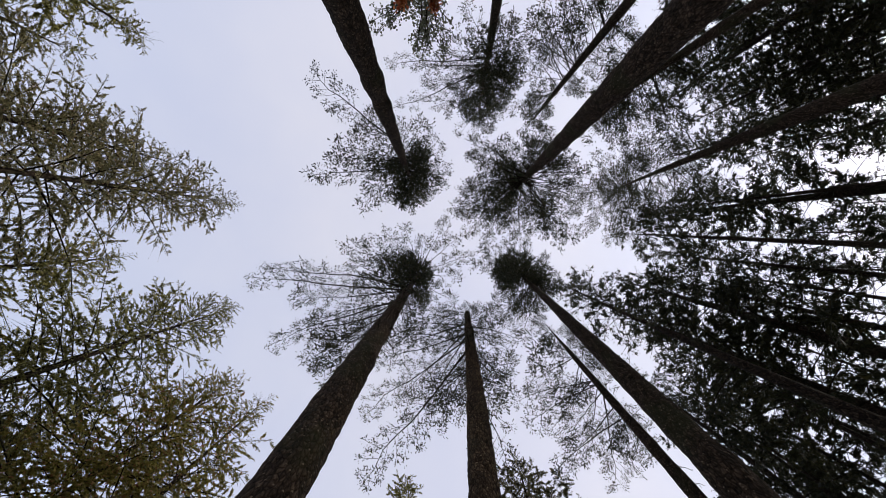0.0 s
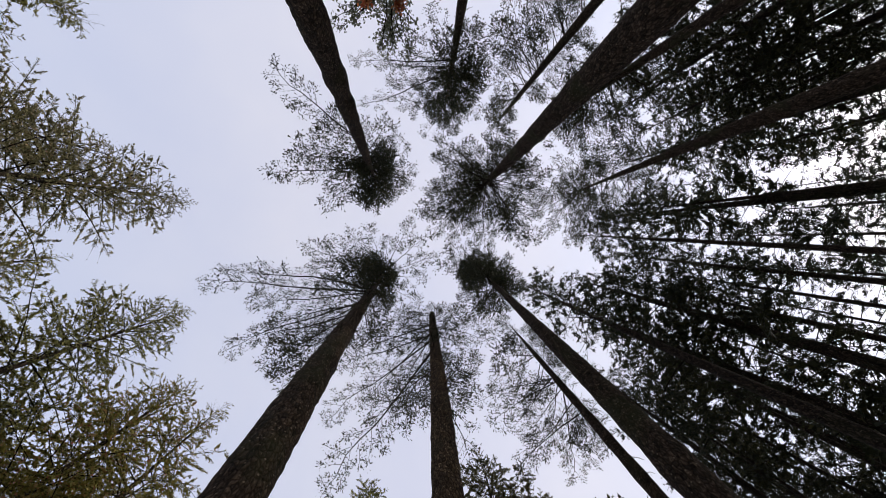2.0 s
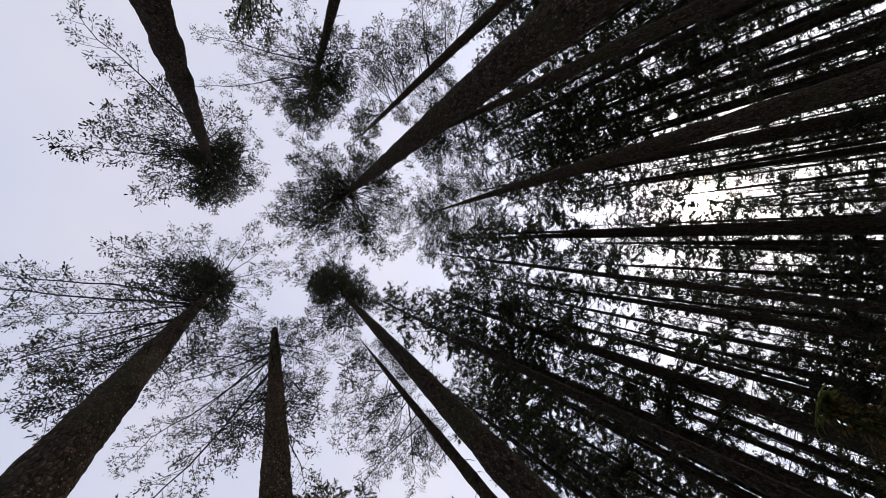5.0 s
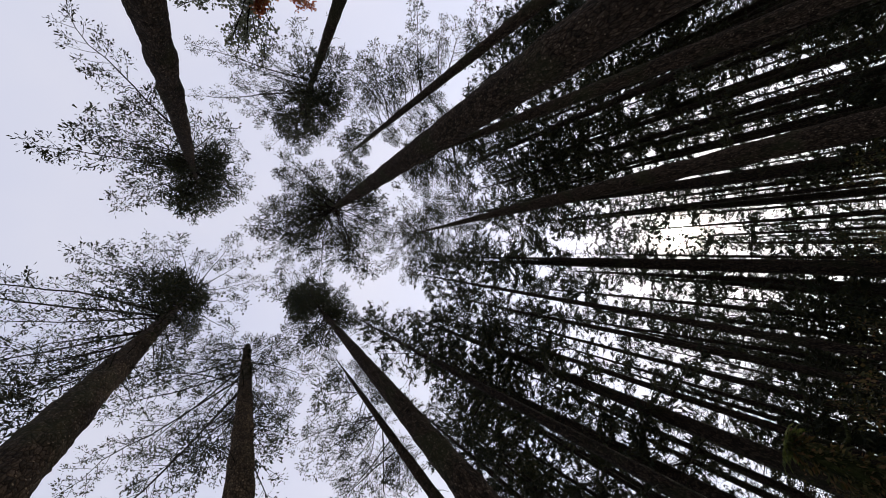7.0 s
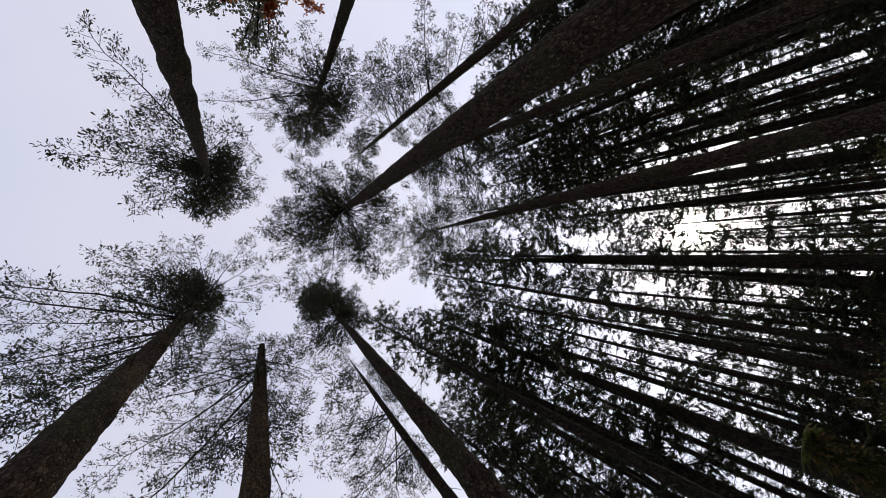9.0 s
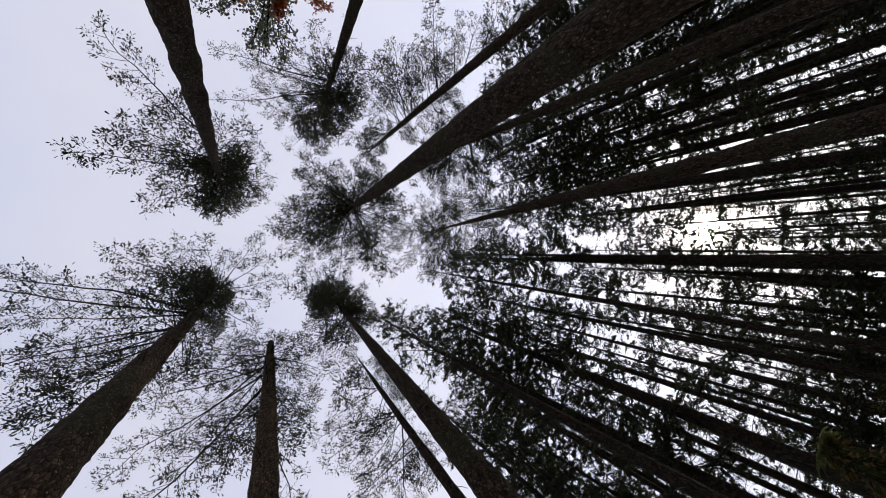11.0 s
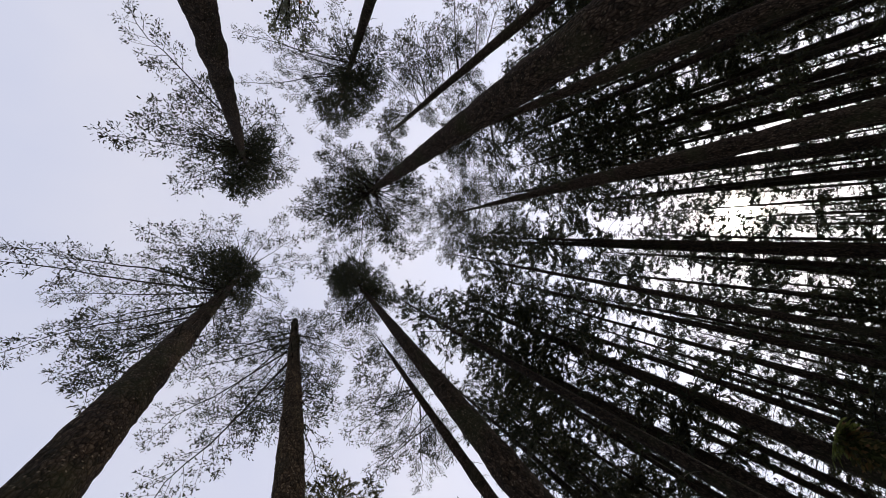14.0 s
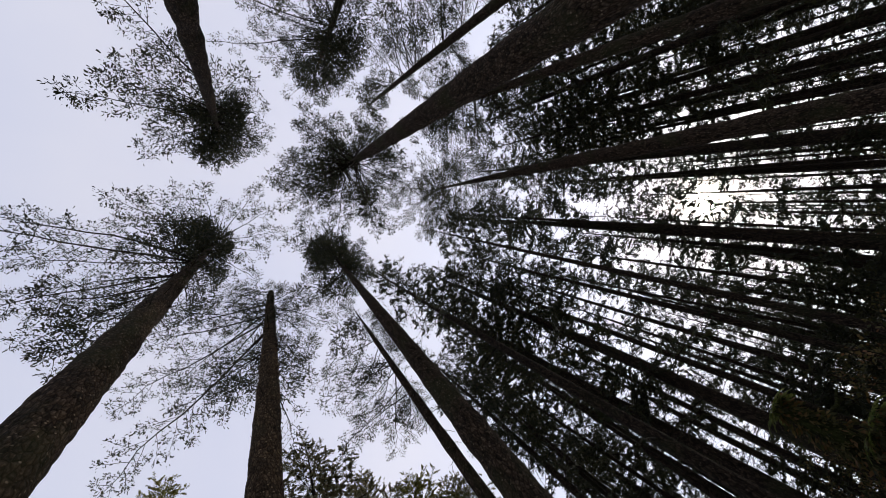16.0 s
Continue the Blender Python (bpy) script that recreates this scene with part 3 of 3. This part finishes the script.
for k, (key, row) in enumerate(NEAR.items()):
    tall_conifer(500 + k, row[0], row[1], *row[2:], limbs=OWN_LIMBS.get(key, ()), bark=BARK_WARM_LIT if key == "b" else BARK_LIT,
                 top=0.2 if key == "b" else 0.03, tuft={"a": (34, 0.6, 0.5, 1.2), "c": (40, 0.05, 0.7, 1.8), "e": (30, 0.0, 0.6, 1.5), "f": (16, 0.5, 0.6, 1.4), "g": (10, 0.5, 0.7, 2.0), "i": (32, 0.0, 0.6, 1.4)}.get(key, (0, 0, 1, 1)), full=0.12 if key == "f" else 0.33, lump=0.15 if key == "e" else 0.1,
                 label=NEAR_LABELS.get(key, "tall dark conifer with straight trunk and sparse crown"))

# ------------------------------------------------------------------ the close-planted wood towards the sun


def wood_tree(seed, height, width, crown, longest, count, dead=7, needles=NEEDLE, bark=BARK_SHADED, spire=0.6, keep=0.74, wave=1.5, wisps=0, **bough):
    """A tree farther off: trunk, branches, needles."""
    rng = np.random.default_rng(seed)
    root = new("conifer_tree")
    s, line = trunk_soup(seed, height, height * 0.25, width, height * 0.6, width * 0.72, sides=9, step=0.8, rough=0.012)
    child("trunk", s.mesh("trunk", bark), root)
    wood, green = Soup(), Soup()
    sizes = (1.0, 0.7, 0.45)
    kinds = {q: [bough_soup(seed * 7 + k + int(q * 100), longest * q, **bough) for k in range(3)] for q in sizes}
    for k in range(count):
        u = ((k + rng.uniform(0, 1)) / count) ** 0.85
        z = crown + (height - crown) * u * 0.99
        sc = max(0.2, (0.7 + 0.3 * min(1, u / 0.15)) * (1 - u) ** spire * rng.uniform(0.65, 1.1))
        q = min(sizes, key=lambda e: abs(e - sc))
        w, g = kinds[q][rng.integers(0, 3)]
        sc /= q
        m = Matrix.Translation((np.interp(z, line[0], line[1]), np.interp(z, line[0], line[2]), z)) @ Euler(
            (rng.normal(0, 0.3), -radians(-8 + 50 * u ** 1.5 + rng.normal(0, 8)), k * 2.39996 + rng.normal(0, 0.4))).to_matrix().to_4x4() @ Matrix.Diagonal((sc, sc, sc, 1))
        wood.moved(w, m)
        green.moved(g, m)
    # thin boughs that linger on the bare stem
    for k in range(wisps):
        z = crown * rng.uniform(0.45, 1.0)
        w, g = kinds[0.7][rng.integers(0, 3)]
        sc = rng.uniform(0.5, 1.1)
        m = Matrix.Translation((np.interp(z, line[0], line[1]), np.interp(z, line[0], line[2]), z)) @ Euler(
            (rng.normal(0, 0.3), radians(rng.uniform(0, 20)), rng.uniform(0, 6.28))).to_matrix().to_4x4() @ Matrix.Diagonal((sc, sc, sc, 1))
        wood.moved(w, m)
        green.moved(g, m)
    for k in range(dead):
        z = rng.uniform(min(1.5, crown * 0.5), crown)
        a, ln = rng.uniform(0, 6.28), rng.uniform(0.5, 1.8)
        p = np.array([0, 0, z])
        d = np.array([math.cos(a), math.sin(a), rng.uniform(-0.35, 0.2)])
        t = np.linspace(0, 1, 4)
        wood.tube(p + d * (t * ln)[:, None] + np.c_[0 * t, 0 * t, -0.2 * ln * t ** 2], 0.014 * (1 - 0.8 * t) + 0.002, 3)
    tagged(child("branchwork", wood.mesh("branchwork", TWIG), root), kind="stuff")
    tagged(child("needles", ragged(green, seed, keep, wave).mesh("needles", needles, False), root), kind="stuff")
    return root


# x, y, trunk width, of the trees whose trunks stand out
SUNWARD = [
    (16.63, -11.83, .32), (12.40, -8.20, .36), (19.02, -10.60, .34), (26.71, -12.49, .32), (32.98, -14.91, .30), (14.10, -4.41, .42),
    (23.70, -6.00, .36), (15.40, -1.76, .46), (24.21, -1.88, .36), (33.00, -0.75, .30), (33.14, 0.44, .30), (13.2, 1.2, .22),
    (46.23, 2.83, .26), (20.2, 3.7, .2), (12.7, 2.8, .22), (27.5, 5.6, .34), (31.0, 8.6, .32), (34.0, 6.8, .32),
    (36.0, 11.0, .32),
]
FLANKS = [
    (16.5, 10.8, .32), (14.5, 9.8, .3), (19.0, 13.6, .34), (22.5, 15.5, .32), (16.0, -16.2, .34), (18.2, -17.6, .36),
    (15.0, -19.2, .32), (19.4, -14.4, .36), (21.5, -19.5, .34), (12.6, -13.4, .32), (14.2, -14.6, .34), (13.0, -16.2, .32),
    (17.6, -14.6, .34), (19.6, -16.4, .32), (16.4, -17.8, .32), (22.0, -16.0, .34), (12.2, -15.4, .3), (15.6, -8.5, .32),
    (14.4, -7.1, .3), (18.8, -8.0, .32), (23.0, 11.6, .34), (18.8, 11.2, .3),
]
DEEPER = [
    (26.2, 12.2, .32), (22.0, 13.6, .32), (27.5, 15.2, .32), (30.0, -8.8, .32), (34.0, -10.4, .3), (40.0, -11.6, .3),
    (24.0, 2.3, .22), (33.5, 4.6, .3), (37.0, 2.6, .3), (21.0, 1.2, .22), (38.0, -7.2, .3), (44.0, -8.8, .3),
    (51.0, -9.2, .3), (47.0, -7.8, .3), (41.0, -6.2, .3), (36.0, -8.6, .3), (11.70, 3.31, .42), (18.84, 6.25, .32),
    (11.44, 4.50, .40), (16.09, 7.73, .32), (6.9, 2.95, .25),
]
WOOD = SUNWARD + FLANKS + DEEPER
# trees whose foliage starts only high up, or reaches far down
HIGH_CROWNED = [(16.6, -7.0), (17.6, -8.0), (14.2, -1.75), (13.5, 6.6), (14.2, 9.4), (15.0, 8.2), (11.4, -9.6), (26.4, -3.4), (27.6, -5.9), (10.9, 0.5), (16.2, 2.4), (15.6, -10.2), (20.5, -0.3), (18.3, -5.0), (20.8, -7.4)]
LOW_CROWNED = [(37.2, -8.2), (46.2, -6.2), (21.8, -14.4), (20.4, -12.7)]
BACKING = [(-19.6, 9.6), (29.5, -3.3), (31.5, -1.9)]


def plant_wood():
    rng = np.random.default_rng(77)
    fine = [wood_tree(900 + k, 25.0 + k, 0.36, 11.6 + 0.8 * k, 2.9, 76, dead=14, wisps=7, leaf=0.09, dense=80, loose=0.08, keep=0.55, wave=2.0) for k in range(2)]
    full = [wood_tree(940 + k, 25.0 + k, 0.36, 10.5 + k, 3.0, 80, dead=14, wisps=9, leaf=0.1, dense=78, loose=0.08, keep=0.55, wave=2.2) for k in range(2)]
    slim = [wood_tree(904, 25.0, 0.24, 13.5, 2.6, 60, dead=14, wisps=7, leaf=0.09, dense=70, loose=0.08, keep=0.56, wave=2.0)]
    tall = [wood_tree(906, 27.0, 0.36, 15.4, 2.5, 60, dead=14, wisps=5, leaf=0.11, dense=66, loose=0.09, keep=0.6)]
    lofty = [wood_tree(908, 26.5, 0.2, 16.6, 2.6, 54, dead=14, leaf=0.1, dense=72, loose=0.08, keep=0.66, wave=2.0)]
    skirted = [wood_tree(909, 19.0, 0.3, 4.6, 2.4, 84, leaf=0.11, dense=36, loose=0.09, keep=0.42, heart=0.2)]
    models = [wood_tree(910 + k, 24.5 + k, 0.36, 10.5 + 0.8 * k, 2.8, 72, dead=12, wisps=9, leaf=0.12, dense=64, loose=0.09, keep=0.52, wave=2.2) for k in range(3)]
    middling = [wood_tree(920 + k, 24.5 + k, 0.36, 9.5 + 0.8 * k, 2.7, 68, wisps=9, leaf=0.16, dense=36, loose=0.11, keep=0.5, wave=2.4) for k in range(2)]
    lacy = [wood_tree(950 + k, 25.0 + k, 0.2, 7.0, 2.9, 84, wisps=6, leaf=0.14, dense=40, loose=0.13, keep=0.45, wave=2.4, heart=0.1, core=1.4, pad=0.5) for k in range(2)]
    plain = [wood_tree(930 + k, 24.0, 0.36, 5.0, 3.2, 60, leaf=0.24, dense=18, spacing=0.4, dead=0, loose=0.12, keep=0.44) for k in range(2)]
    spots = [(x, y, w / (0.24 if w < 0.3 else 0.36)) for x, y, w in WOOD]
    spots += [(x, y, 1.0) for x, y in HIGH_CROWNED + LOW_CROWNED + BACKING]
    slender = {k for k, row in enumerate(WOOD) if row[2] < 0.3}
    tries = 0
    low, high, least, most = -52, 54, 13, 46
    while len(spots) < 134 and tries < 6000:
        tries += 1
        az, d = radians(rng.uniform(low, high)), rng.uniform(least, most)
        x, y = d * math.cos(az), d * math.sin(az)
        if min((x - a) ** 2 + (y - b) ** 2 for a, b, _ in spots) < 7.0 or (abs(math.degrees(az) + 10.4) < 3.4 and d < 60) or (2 < math.degrees(az) < 23 and d < 26):
            continue
        spots.append((x, y, rng.uniform(0.75, 1.05)))
        if len(spots) == 102:
            low, high, least, most = -62, -26, 24, 52
        elif len(spots) == 114:
            low, high, least, most = -26, 32, 44, 75
    unseen_from = len(spots)
    young = wood_tree(907, 7.5, 0.12, 0.7, 1.6, 66, dead=2, leaf=0.13, dense=56, loose=0.08)
    for k in range(34):
        az, d = radians(-33 + 1.85 * k + rng.normal(0, 0.8)), rng.uniform(14.5, 22)
        if abs(math.degrees(az) + 10.4) < 4:
            continue
        w = (1.5 + d * math.tan(radians(rng.uniform(14.0, 19.0) + (2.5 if 14 < k < 26 else 0)))) / 7.5
        x, y = d * math.cos(az), d * math.sin(az)
        ob = copy_thing(young, Matrix.Translation((x, y, ground_height(x, y))) @ Matrix.Rotation(rng.uniform(0, 6.28), 4, "Z"))
        ob.scale = (w, w, w)
        tagged(ob, "young shade-grown conifer dense with dark needles", "tree", "young conifers")
    # a loose far belt that closes the gaps between the stems
    for k in range(46):
        az, d = radians(-50 + 2.25 * k + rng.normal(0, 0.7)), rng.uniform(30, 46)
        if abs(math.degrees(az) + 10.4) < 3.2 and k % 2:
            continue
        x, y, w = d * math.cos(az), d * math.sin(az), rng.uniform(0.85, 1.1)
        ob = copy_thing(lacy[k % 2], Matrix.Translation((x, y, ground_height(x, y))) @ Matrix.Rotation(rng.uniform(0, 6.28), 4, "Z"))
        ob.scale = (w, w, w)
        tagged(ob, "thin far conifer with loose lacy foliage", "tree", "far conifers")
    # unseen trees round the other sides, added to block low sky light
    while len(spots) < unseen_from + 18:
        az, d = radians(rng.uniform(54, 308)), rng.uniform(21, 46)
        x, y = d * math.cos(az), d * math.sin(az)
        if min((x - a) ** 2 + (y - b) ** 2 for a, b, _ in spots) < 9.0:
            continue
        spots.append((x, y, min(0.95, d * 0.62 / 24)))
    for k, (x, y, w) in enumerate(spots):
        d, off = math.hypot(x, y), math.degrees(math.atan2(y, x)) + 10.4
        if k >= unseen_from:
            model = plain[k % 2]
        elif len(WOOD) <= k < len(WOOD) + len(HIGH_CROWNED):
            model = lofty[0]
        elif len(WOOD) <= k < len(WOOD) + len(HIGH_CROWNED) + len(LOW_CROWNED):
            model = skirted[0]
        elif len(WOOD) <= k < len(WOOD) + len(HIGH_CROWNED) + len(LOW_CROWNED) + len(BACKING):
            model = models[0]
        elif k in slender:
            model = slim[0]
        elif k < len(WOOD) and d < 22 and abs(off - 4) > 17:
            model = full[k % 2]
        elif abs(off) < 4.5 and d < 26:
            model = tall[0]
        else:
            model = fine[k % 2] if d < 18 or k < len(WOOD) and d < 27 else models[k % 3] if d < 29 else middling[k % 2] if d < 44 else plain[k % 2]
        m = Matrix.Translation((x, y, ground_height(x, y))) @ Euler((rng.normal(0, 0.012), rng.normal(0, 0.012), rng.uniform(0, 6.28))).to_matrix().to_4x4()
        ob = copy_thing(model, m)
        ob.scale = (w, w, 0.9 + 0.1 * w if k < unseen_from else w)
        tagged(ob, "dark close-grown conifer with straight stem and dead twigs, unseen ones added as light blockers", "tree", "plantation trees")
    for ob in fine + full + lacy + slim + tall + lofty + skirted + models + middling + plain + [young]:
        for o in list(ob.children):
            bpy.data.objects.remove(o)
        bpy.data.objects.remove(ob)


plant_wood()

# ------------------------------------------------------------------ the sunlit trees across the clearing
EDGE = [
    # x, y, height, limb length
    (-16.1, -2.3, 28.4, 5.4), (-16.96, 1.22, 20.0, 4.0), (-14.23, 4.75, 24.4, 5.0), (-11.61, 7.82, 20.4, 4.6),
    (-10.42, 9.35, 21.4, 4.2), (-11.78, -7.56, 15.8, 3.3), (-16.23, -7.78, 17.6, 3.3), (-17.8, -4.6, 25.0, 5.0), (-2.12, 12.83, 19.5, 3.3),
    (3.11, 10.55, 18.0, 3.0), (5.93, 12.68, 18.3, 2.8), (8.18, 12.57, 17.4, 2.9), (10.08, 12.42, 16.6, 2.6),
]
for k, (x, y, h, ln) in enumerate(EDGE):
    rust, green = k in (3, 4), k in (1, 2, 5, 8, 11)
    tree = wood_tree(1300 + k, h, 0.3, h * (0.43 if k < 8 else 0.55), ln, 112 if k < 8 else 80, dead=3, needles=NEEDLE_RUST if rust else NEEDLE_GREEN if green else NEEDLE_OLIVE, bark=BARK_SHADED,
                     spire=0.62 if k < 8 else 0.42, leaf=0.068 if k < 8 else 0.05, dense=115 if k < 8 else 240, keep=0.84 if k < 8 else 0.95, wave=1.8, thin=0.14 if k < 8 else 0.06, heart=0.24, core=1.8, pad=0.35, spacing=0.26, spread=0.5, slim=(0.4, 0.7) if k < 8 else (0.55, 0.9), loose=0.035, fan=0.55, hang=0.15)
    tree.location = (x, y, ground_height(x, y))
    tagged(tree, "olive green conifer with rust-tinged tips in soft sun" if rust else "full yellow-green conifer lit by low sun" if green else "full olive-brown conifer lit by low sun", "tree", "clearing edge trees")

# ------------------------------------------------------------------ the autumn maple


def broadleaf_tree(seed, x, y, height, low, reach, leaf_mat, label, leaf, dense, towards=None):
    rng = np.random.default_rng(seed)
    root = new("broadleaf_tree")
    root.location = (x, y, ground_height(x, y))
    s, line = trunk_soup(seed, height, height * 0.3, 0.18, height * 0.65, 0.1, sides=14, step=0.3, rough=0.008, bow=0.2)
    child("trunk", s.mesh("trunk", TWIG), root)
    for k in range(16):
        u = (k + 0.5) / 16
        z = low + (height - low) * u * 0.97
        az = k * 2.4 + rng.normal(0, 0.3) if towards is None or k % 3 == 0 else radians(towards) + rng.normal(0, 0.55)
        ln = reach * (1.05 - 0.5 * u) * rng.uniform(0.75, 1.1)
        t = np.linspace(0, 1, 7)
        d = np.array([math.cos(az), math.sin(az), 0.45])
        p0 = np.array([np.interp(z, line[0], line[1]), np.interp(z, line[0], line[2]), z])
        axis = p0 + d * (t * ln)[:, None] + np.c_[0 * t, 0 * t, -0.4 * ln * t ** 2] + rng.normal(0, 0.05, (7, 3)) * t[:, None]
        wood, green = Soup(), Soup()
        wood.tube(axis, 0.026 * (1 - 0.85 * t) + 0.004, 5)
        at, way = [], []
        for q in range(int(ln * 9)):
            w = rng.uniform(0.2, 1.0)
            p = along(axis, t, w)
            dd = unit(d * [1, 1, 0.3] + rng.normal(0, 0.8, 3) * [1, 1, 0.6])
            l2 = rng.uniform(0.3, 0.8) * (1.25 - w)
            wood.tube(np.array([p, p + dd * l2 * 0.5 + [0, 0, 0.03], p + dd * l2]), np.array([0.006, 0.004, 0.002]), 3)
            n = int(dense * (4 + l2 * 24))
            at.append(p + dd * (l2 * rng.uniform(0.1, 1.1, n))[:, None] + rng.normal(0, 0.06, (n, 3)))
            way.append(unit(rng.normal(0, 0.7, (n, 3)) + [0.3 * d[0], 0.3 * d[1], -0.3]))
        at, way = np.concatenate(at), np.concatenate(way)
        size = leaf * rng.uniform(0.7, 1.3, len(at))
        green.blades(at, way, size, size * 0.75, rng)
        limb = child("limb", wood.mesh("limb", TWIG), root)
        child("leaves", green.mesh("leaves", leaf_mat, False), limb)
    return tagged(root, label, "tree")


broadleaf_tree(41, -0.4, -8.75, 14.2, 9.6, 2.8, MAPLE_LEAF, "slim maple full of orange-red autumn leaves", 0.09, 5.0)
broadleaf_tree(43, -1.1, -8.6, 17.2, 12.4, 2.9, GREY_LEAF, "slim broadleaf tree with thin grey-green leaves", 0.1, 0.8, 92)

# ------------------------------------------------------------------ undergrowth


def shrub(seed, x, y, height, spread, leaves):
    rng = np.random.default_rng(seed)
    root = new("shrub")
    root.location = (x, y, ground_height(x, y) - 0.03)
    green = Soup()
    for k in range(7):
        az, ln = rng.uniform(0, 6.28), height * rng.uniform(0.75, 1.1)
        t = np.linspace(0, 1, 7)
        lean = spread * rng.uniform(0.3, 1.0)
        stem = np.c_[math.cos(az) * lean * t ** 1.6, math.sin(az) * lean * t ** 1.6, ln * t] + rng.normal(0, 0.03, (7, 3)) * t[:, None]
        w = Soup()
        w.tube(stem, 0.02 * (1 - 0.85 * t) + 0.003, 5)
        at, way = [], []
        for q in range(16):
            u = rng.uniform(0.25, 1.0)
            p = along(stem, t, u)
            d = unit(np.array([rng.normal(), rng.normal(), rng.uniform(-0.1, 0.5)]))
            l2 = rng.uniform(0.2, 0.7) * (1.25 - u)
            w.tube(np.array([p, p + d * l2]), np.array([0.006, 0.0015]), 3)
            n = int(20 + 50 * l2)
            at.append(p + d * (l2 * rng.uniform(0.1, 1.1, n))[:, None] + rng.normal(0, 0.06, (n, 3)))
            way.append(unit(d + rng.normal(0, 0.8, (n, 3)) - [0, 0, 0.3]))
        child("stem", w.mesh("stem", TWIG), root)
        at, way = np.concatenate(at), np.concatenate(way)
        size = rng.uniform(0.03, 0.065, len(at))
        green.blades(at, way, size, size * 0.6, rng)
    child("leaves", green.mesh("leaves", leaves, False), root)
    return tagged(root, "dim olive undergrowth shrub with thin upright stems", "shrub", "undergrowth")


def plant_shrubs():
    rng = np.random.default_rng(5)
    for k in range(34):
        az, d = radians(rng.uniform(-14, 36)), rng.uniform(7.5, 17)
        h = 1.3 + d * math.tan(radians(rng.uniform(9, 16)))
        shrub(600 + k, d * math.cos(az), d * math.sin(az), h, rng.uniform(0.7, 1.3), SHRUB_LEAF)


plant_shrubs()


def fern(seed, place, size):
    rng = np.random.default_rng(seed)
    root = new("fern")
    root.location = place
    for k in range(9):
        az, ln = k * 0.7 + rng.normal(0, 0.2), size * rng.uniform(0.7, 1.1)
        g = Soup()
        t = np.linspace(0, 1, 7)
        line = np.c_[math.cos(az) * ln * t, math.sin(az) * ln * t, ln * (0.75 * t - 0.85 * t ** 2)]
        g.tube(line, 0.004 * (1 - 0.8 * t) + 0.001, 3)
        u = np.linspace(0.12, 0.98, 18)
        for side in (-1, 1):
            at = np.stack([np.interp(u, t, line[:, c]) for c in range(3)], 1)
            d = np.array([math.cos(az + side * 1.2), math.sin(az + side * 1.2), -0.2])
            l = 0.2 * size * np.sin(np.pi * (0.12 + 0.85 * u)) + 0.01
            g.blades(at, np.repeat(d[None], 18, 0), l, l * 0.3, rng)
        child("frond", g.mesh("frond", FERN, False), root)
    return tagged(root, "bright green fern tuft growing on mossy wood", "fern", "ferns")


def mossy_snag(seed, x, y, height, width, lean):
    """A broken dead trunk under thick moss: its body, hanging tufts all over it, crooked stubs, and a fern on top."""
    rng = np.random.default_rng(seed)
    root = new("mossy_snag")
    base = ground_height(x, y) - 0.05
    root.location = (x, y, base)
    s, line = trunk_soup(seed, height, height * 0.4, width, height * 0.85, width * 0.8, lean, sides=28, step=0.07, rough=0.05, flare=1.2, top=width * 0.45, bow=0.08, lump=0.3)
    body = child("trunk", s.mesh("trunk", MOSS), root)
    zs, cx, cy, d = line
    g = Soup()
    n = int(5200 * width * height / 1.5)
    z = height * rng.uniform(0.35, 1.02, n) ** 0.8
    az = rng.uniform(0, 6.28, n)
    r = np.interp(z, zs, d) / 2 * rng.uniform(0.85, 1.15, n)
    lump = 0.05 * np.sin(z * 9 + az * 3) + 0.04 * np.sin(z * 17 - az * 5)
    at = np.c_[np.interp(z, zs, cx) + (r + lump) * np.cos(az), np.interp(z, zs, cy) + (r + lump) * np.sin(az), z]
    way = unit(np.c_[np.cos(az), np.sin(az), np.full(n, -0.9)] + rng.normal(0, 0.5, (n, 3)))
    ln = rng.uniform(0.03, 0.09, n)
    g.blades(at, way, ln, ln * 0.45, rng)
    child("moss", g.mesh("moss", SHRUB_LEAF, False), body, Matrix.Identity(4), "hanging brown-green moss")
    for k in range(4):
        z = height * rng.uniform(0.55, 0.98)
        a, l2 = rng.uniform(0, 6.28), rng.uniform(0.25, 0.6)
        t = np.linspace(0, 1, 6)
        p = np.array([np.interp(z, zs, cx), np.interp(z, zs, cy), z])
        stub = p + np.c_[np.cos(a) * l2 * t, np.sin(a) * l2 * t, 0.25 * l2 * t] + np.cumsum(rng.normal(0, 0.02, (6, 3)), 0)
        w = Soup()
        w.tube(stub, 0.03 * (1 - 0.7 * t) + 0.006, 6)
        child("stub", w.mesh("stub", MOSS), root)
    tagged(root, "broken dead trunk wrapped in brown-green moss", "snag", "mossy snags")
    fern(seed + 1, (x + np.interp(height, zs, cx), y + np.interp(height, zs, cy), height * 0.985 + base), 0.36)


mossy_snag(71, 5.28, 1.00, 2.5, 0.62, (0.02, 0.0))
mossy_snag(72, 5.78, 1.51, 3.3, 0.3, (0.0, -0.03))
shrub(690, 6.3, 0.62, 2.75, 0.6, SHRUB_LEAF)
shrub(691, 6.9, 0.2, 2.8, 0.7, SHRUB_LEAF)
mossy_snag(74, 5.9, 2.75, 3.1, 0.35, (-0.02, 0.03))
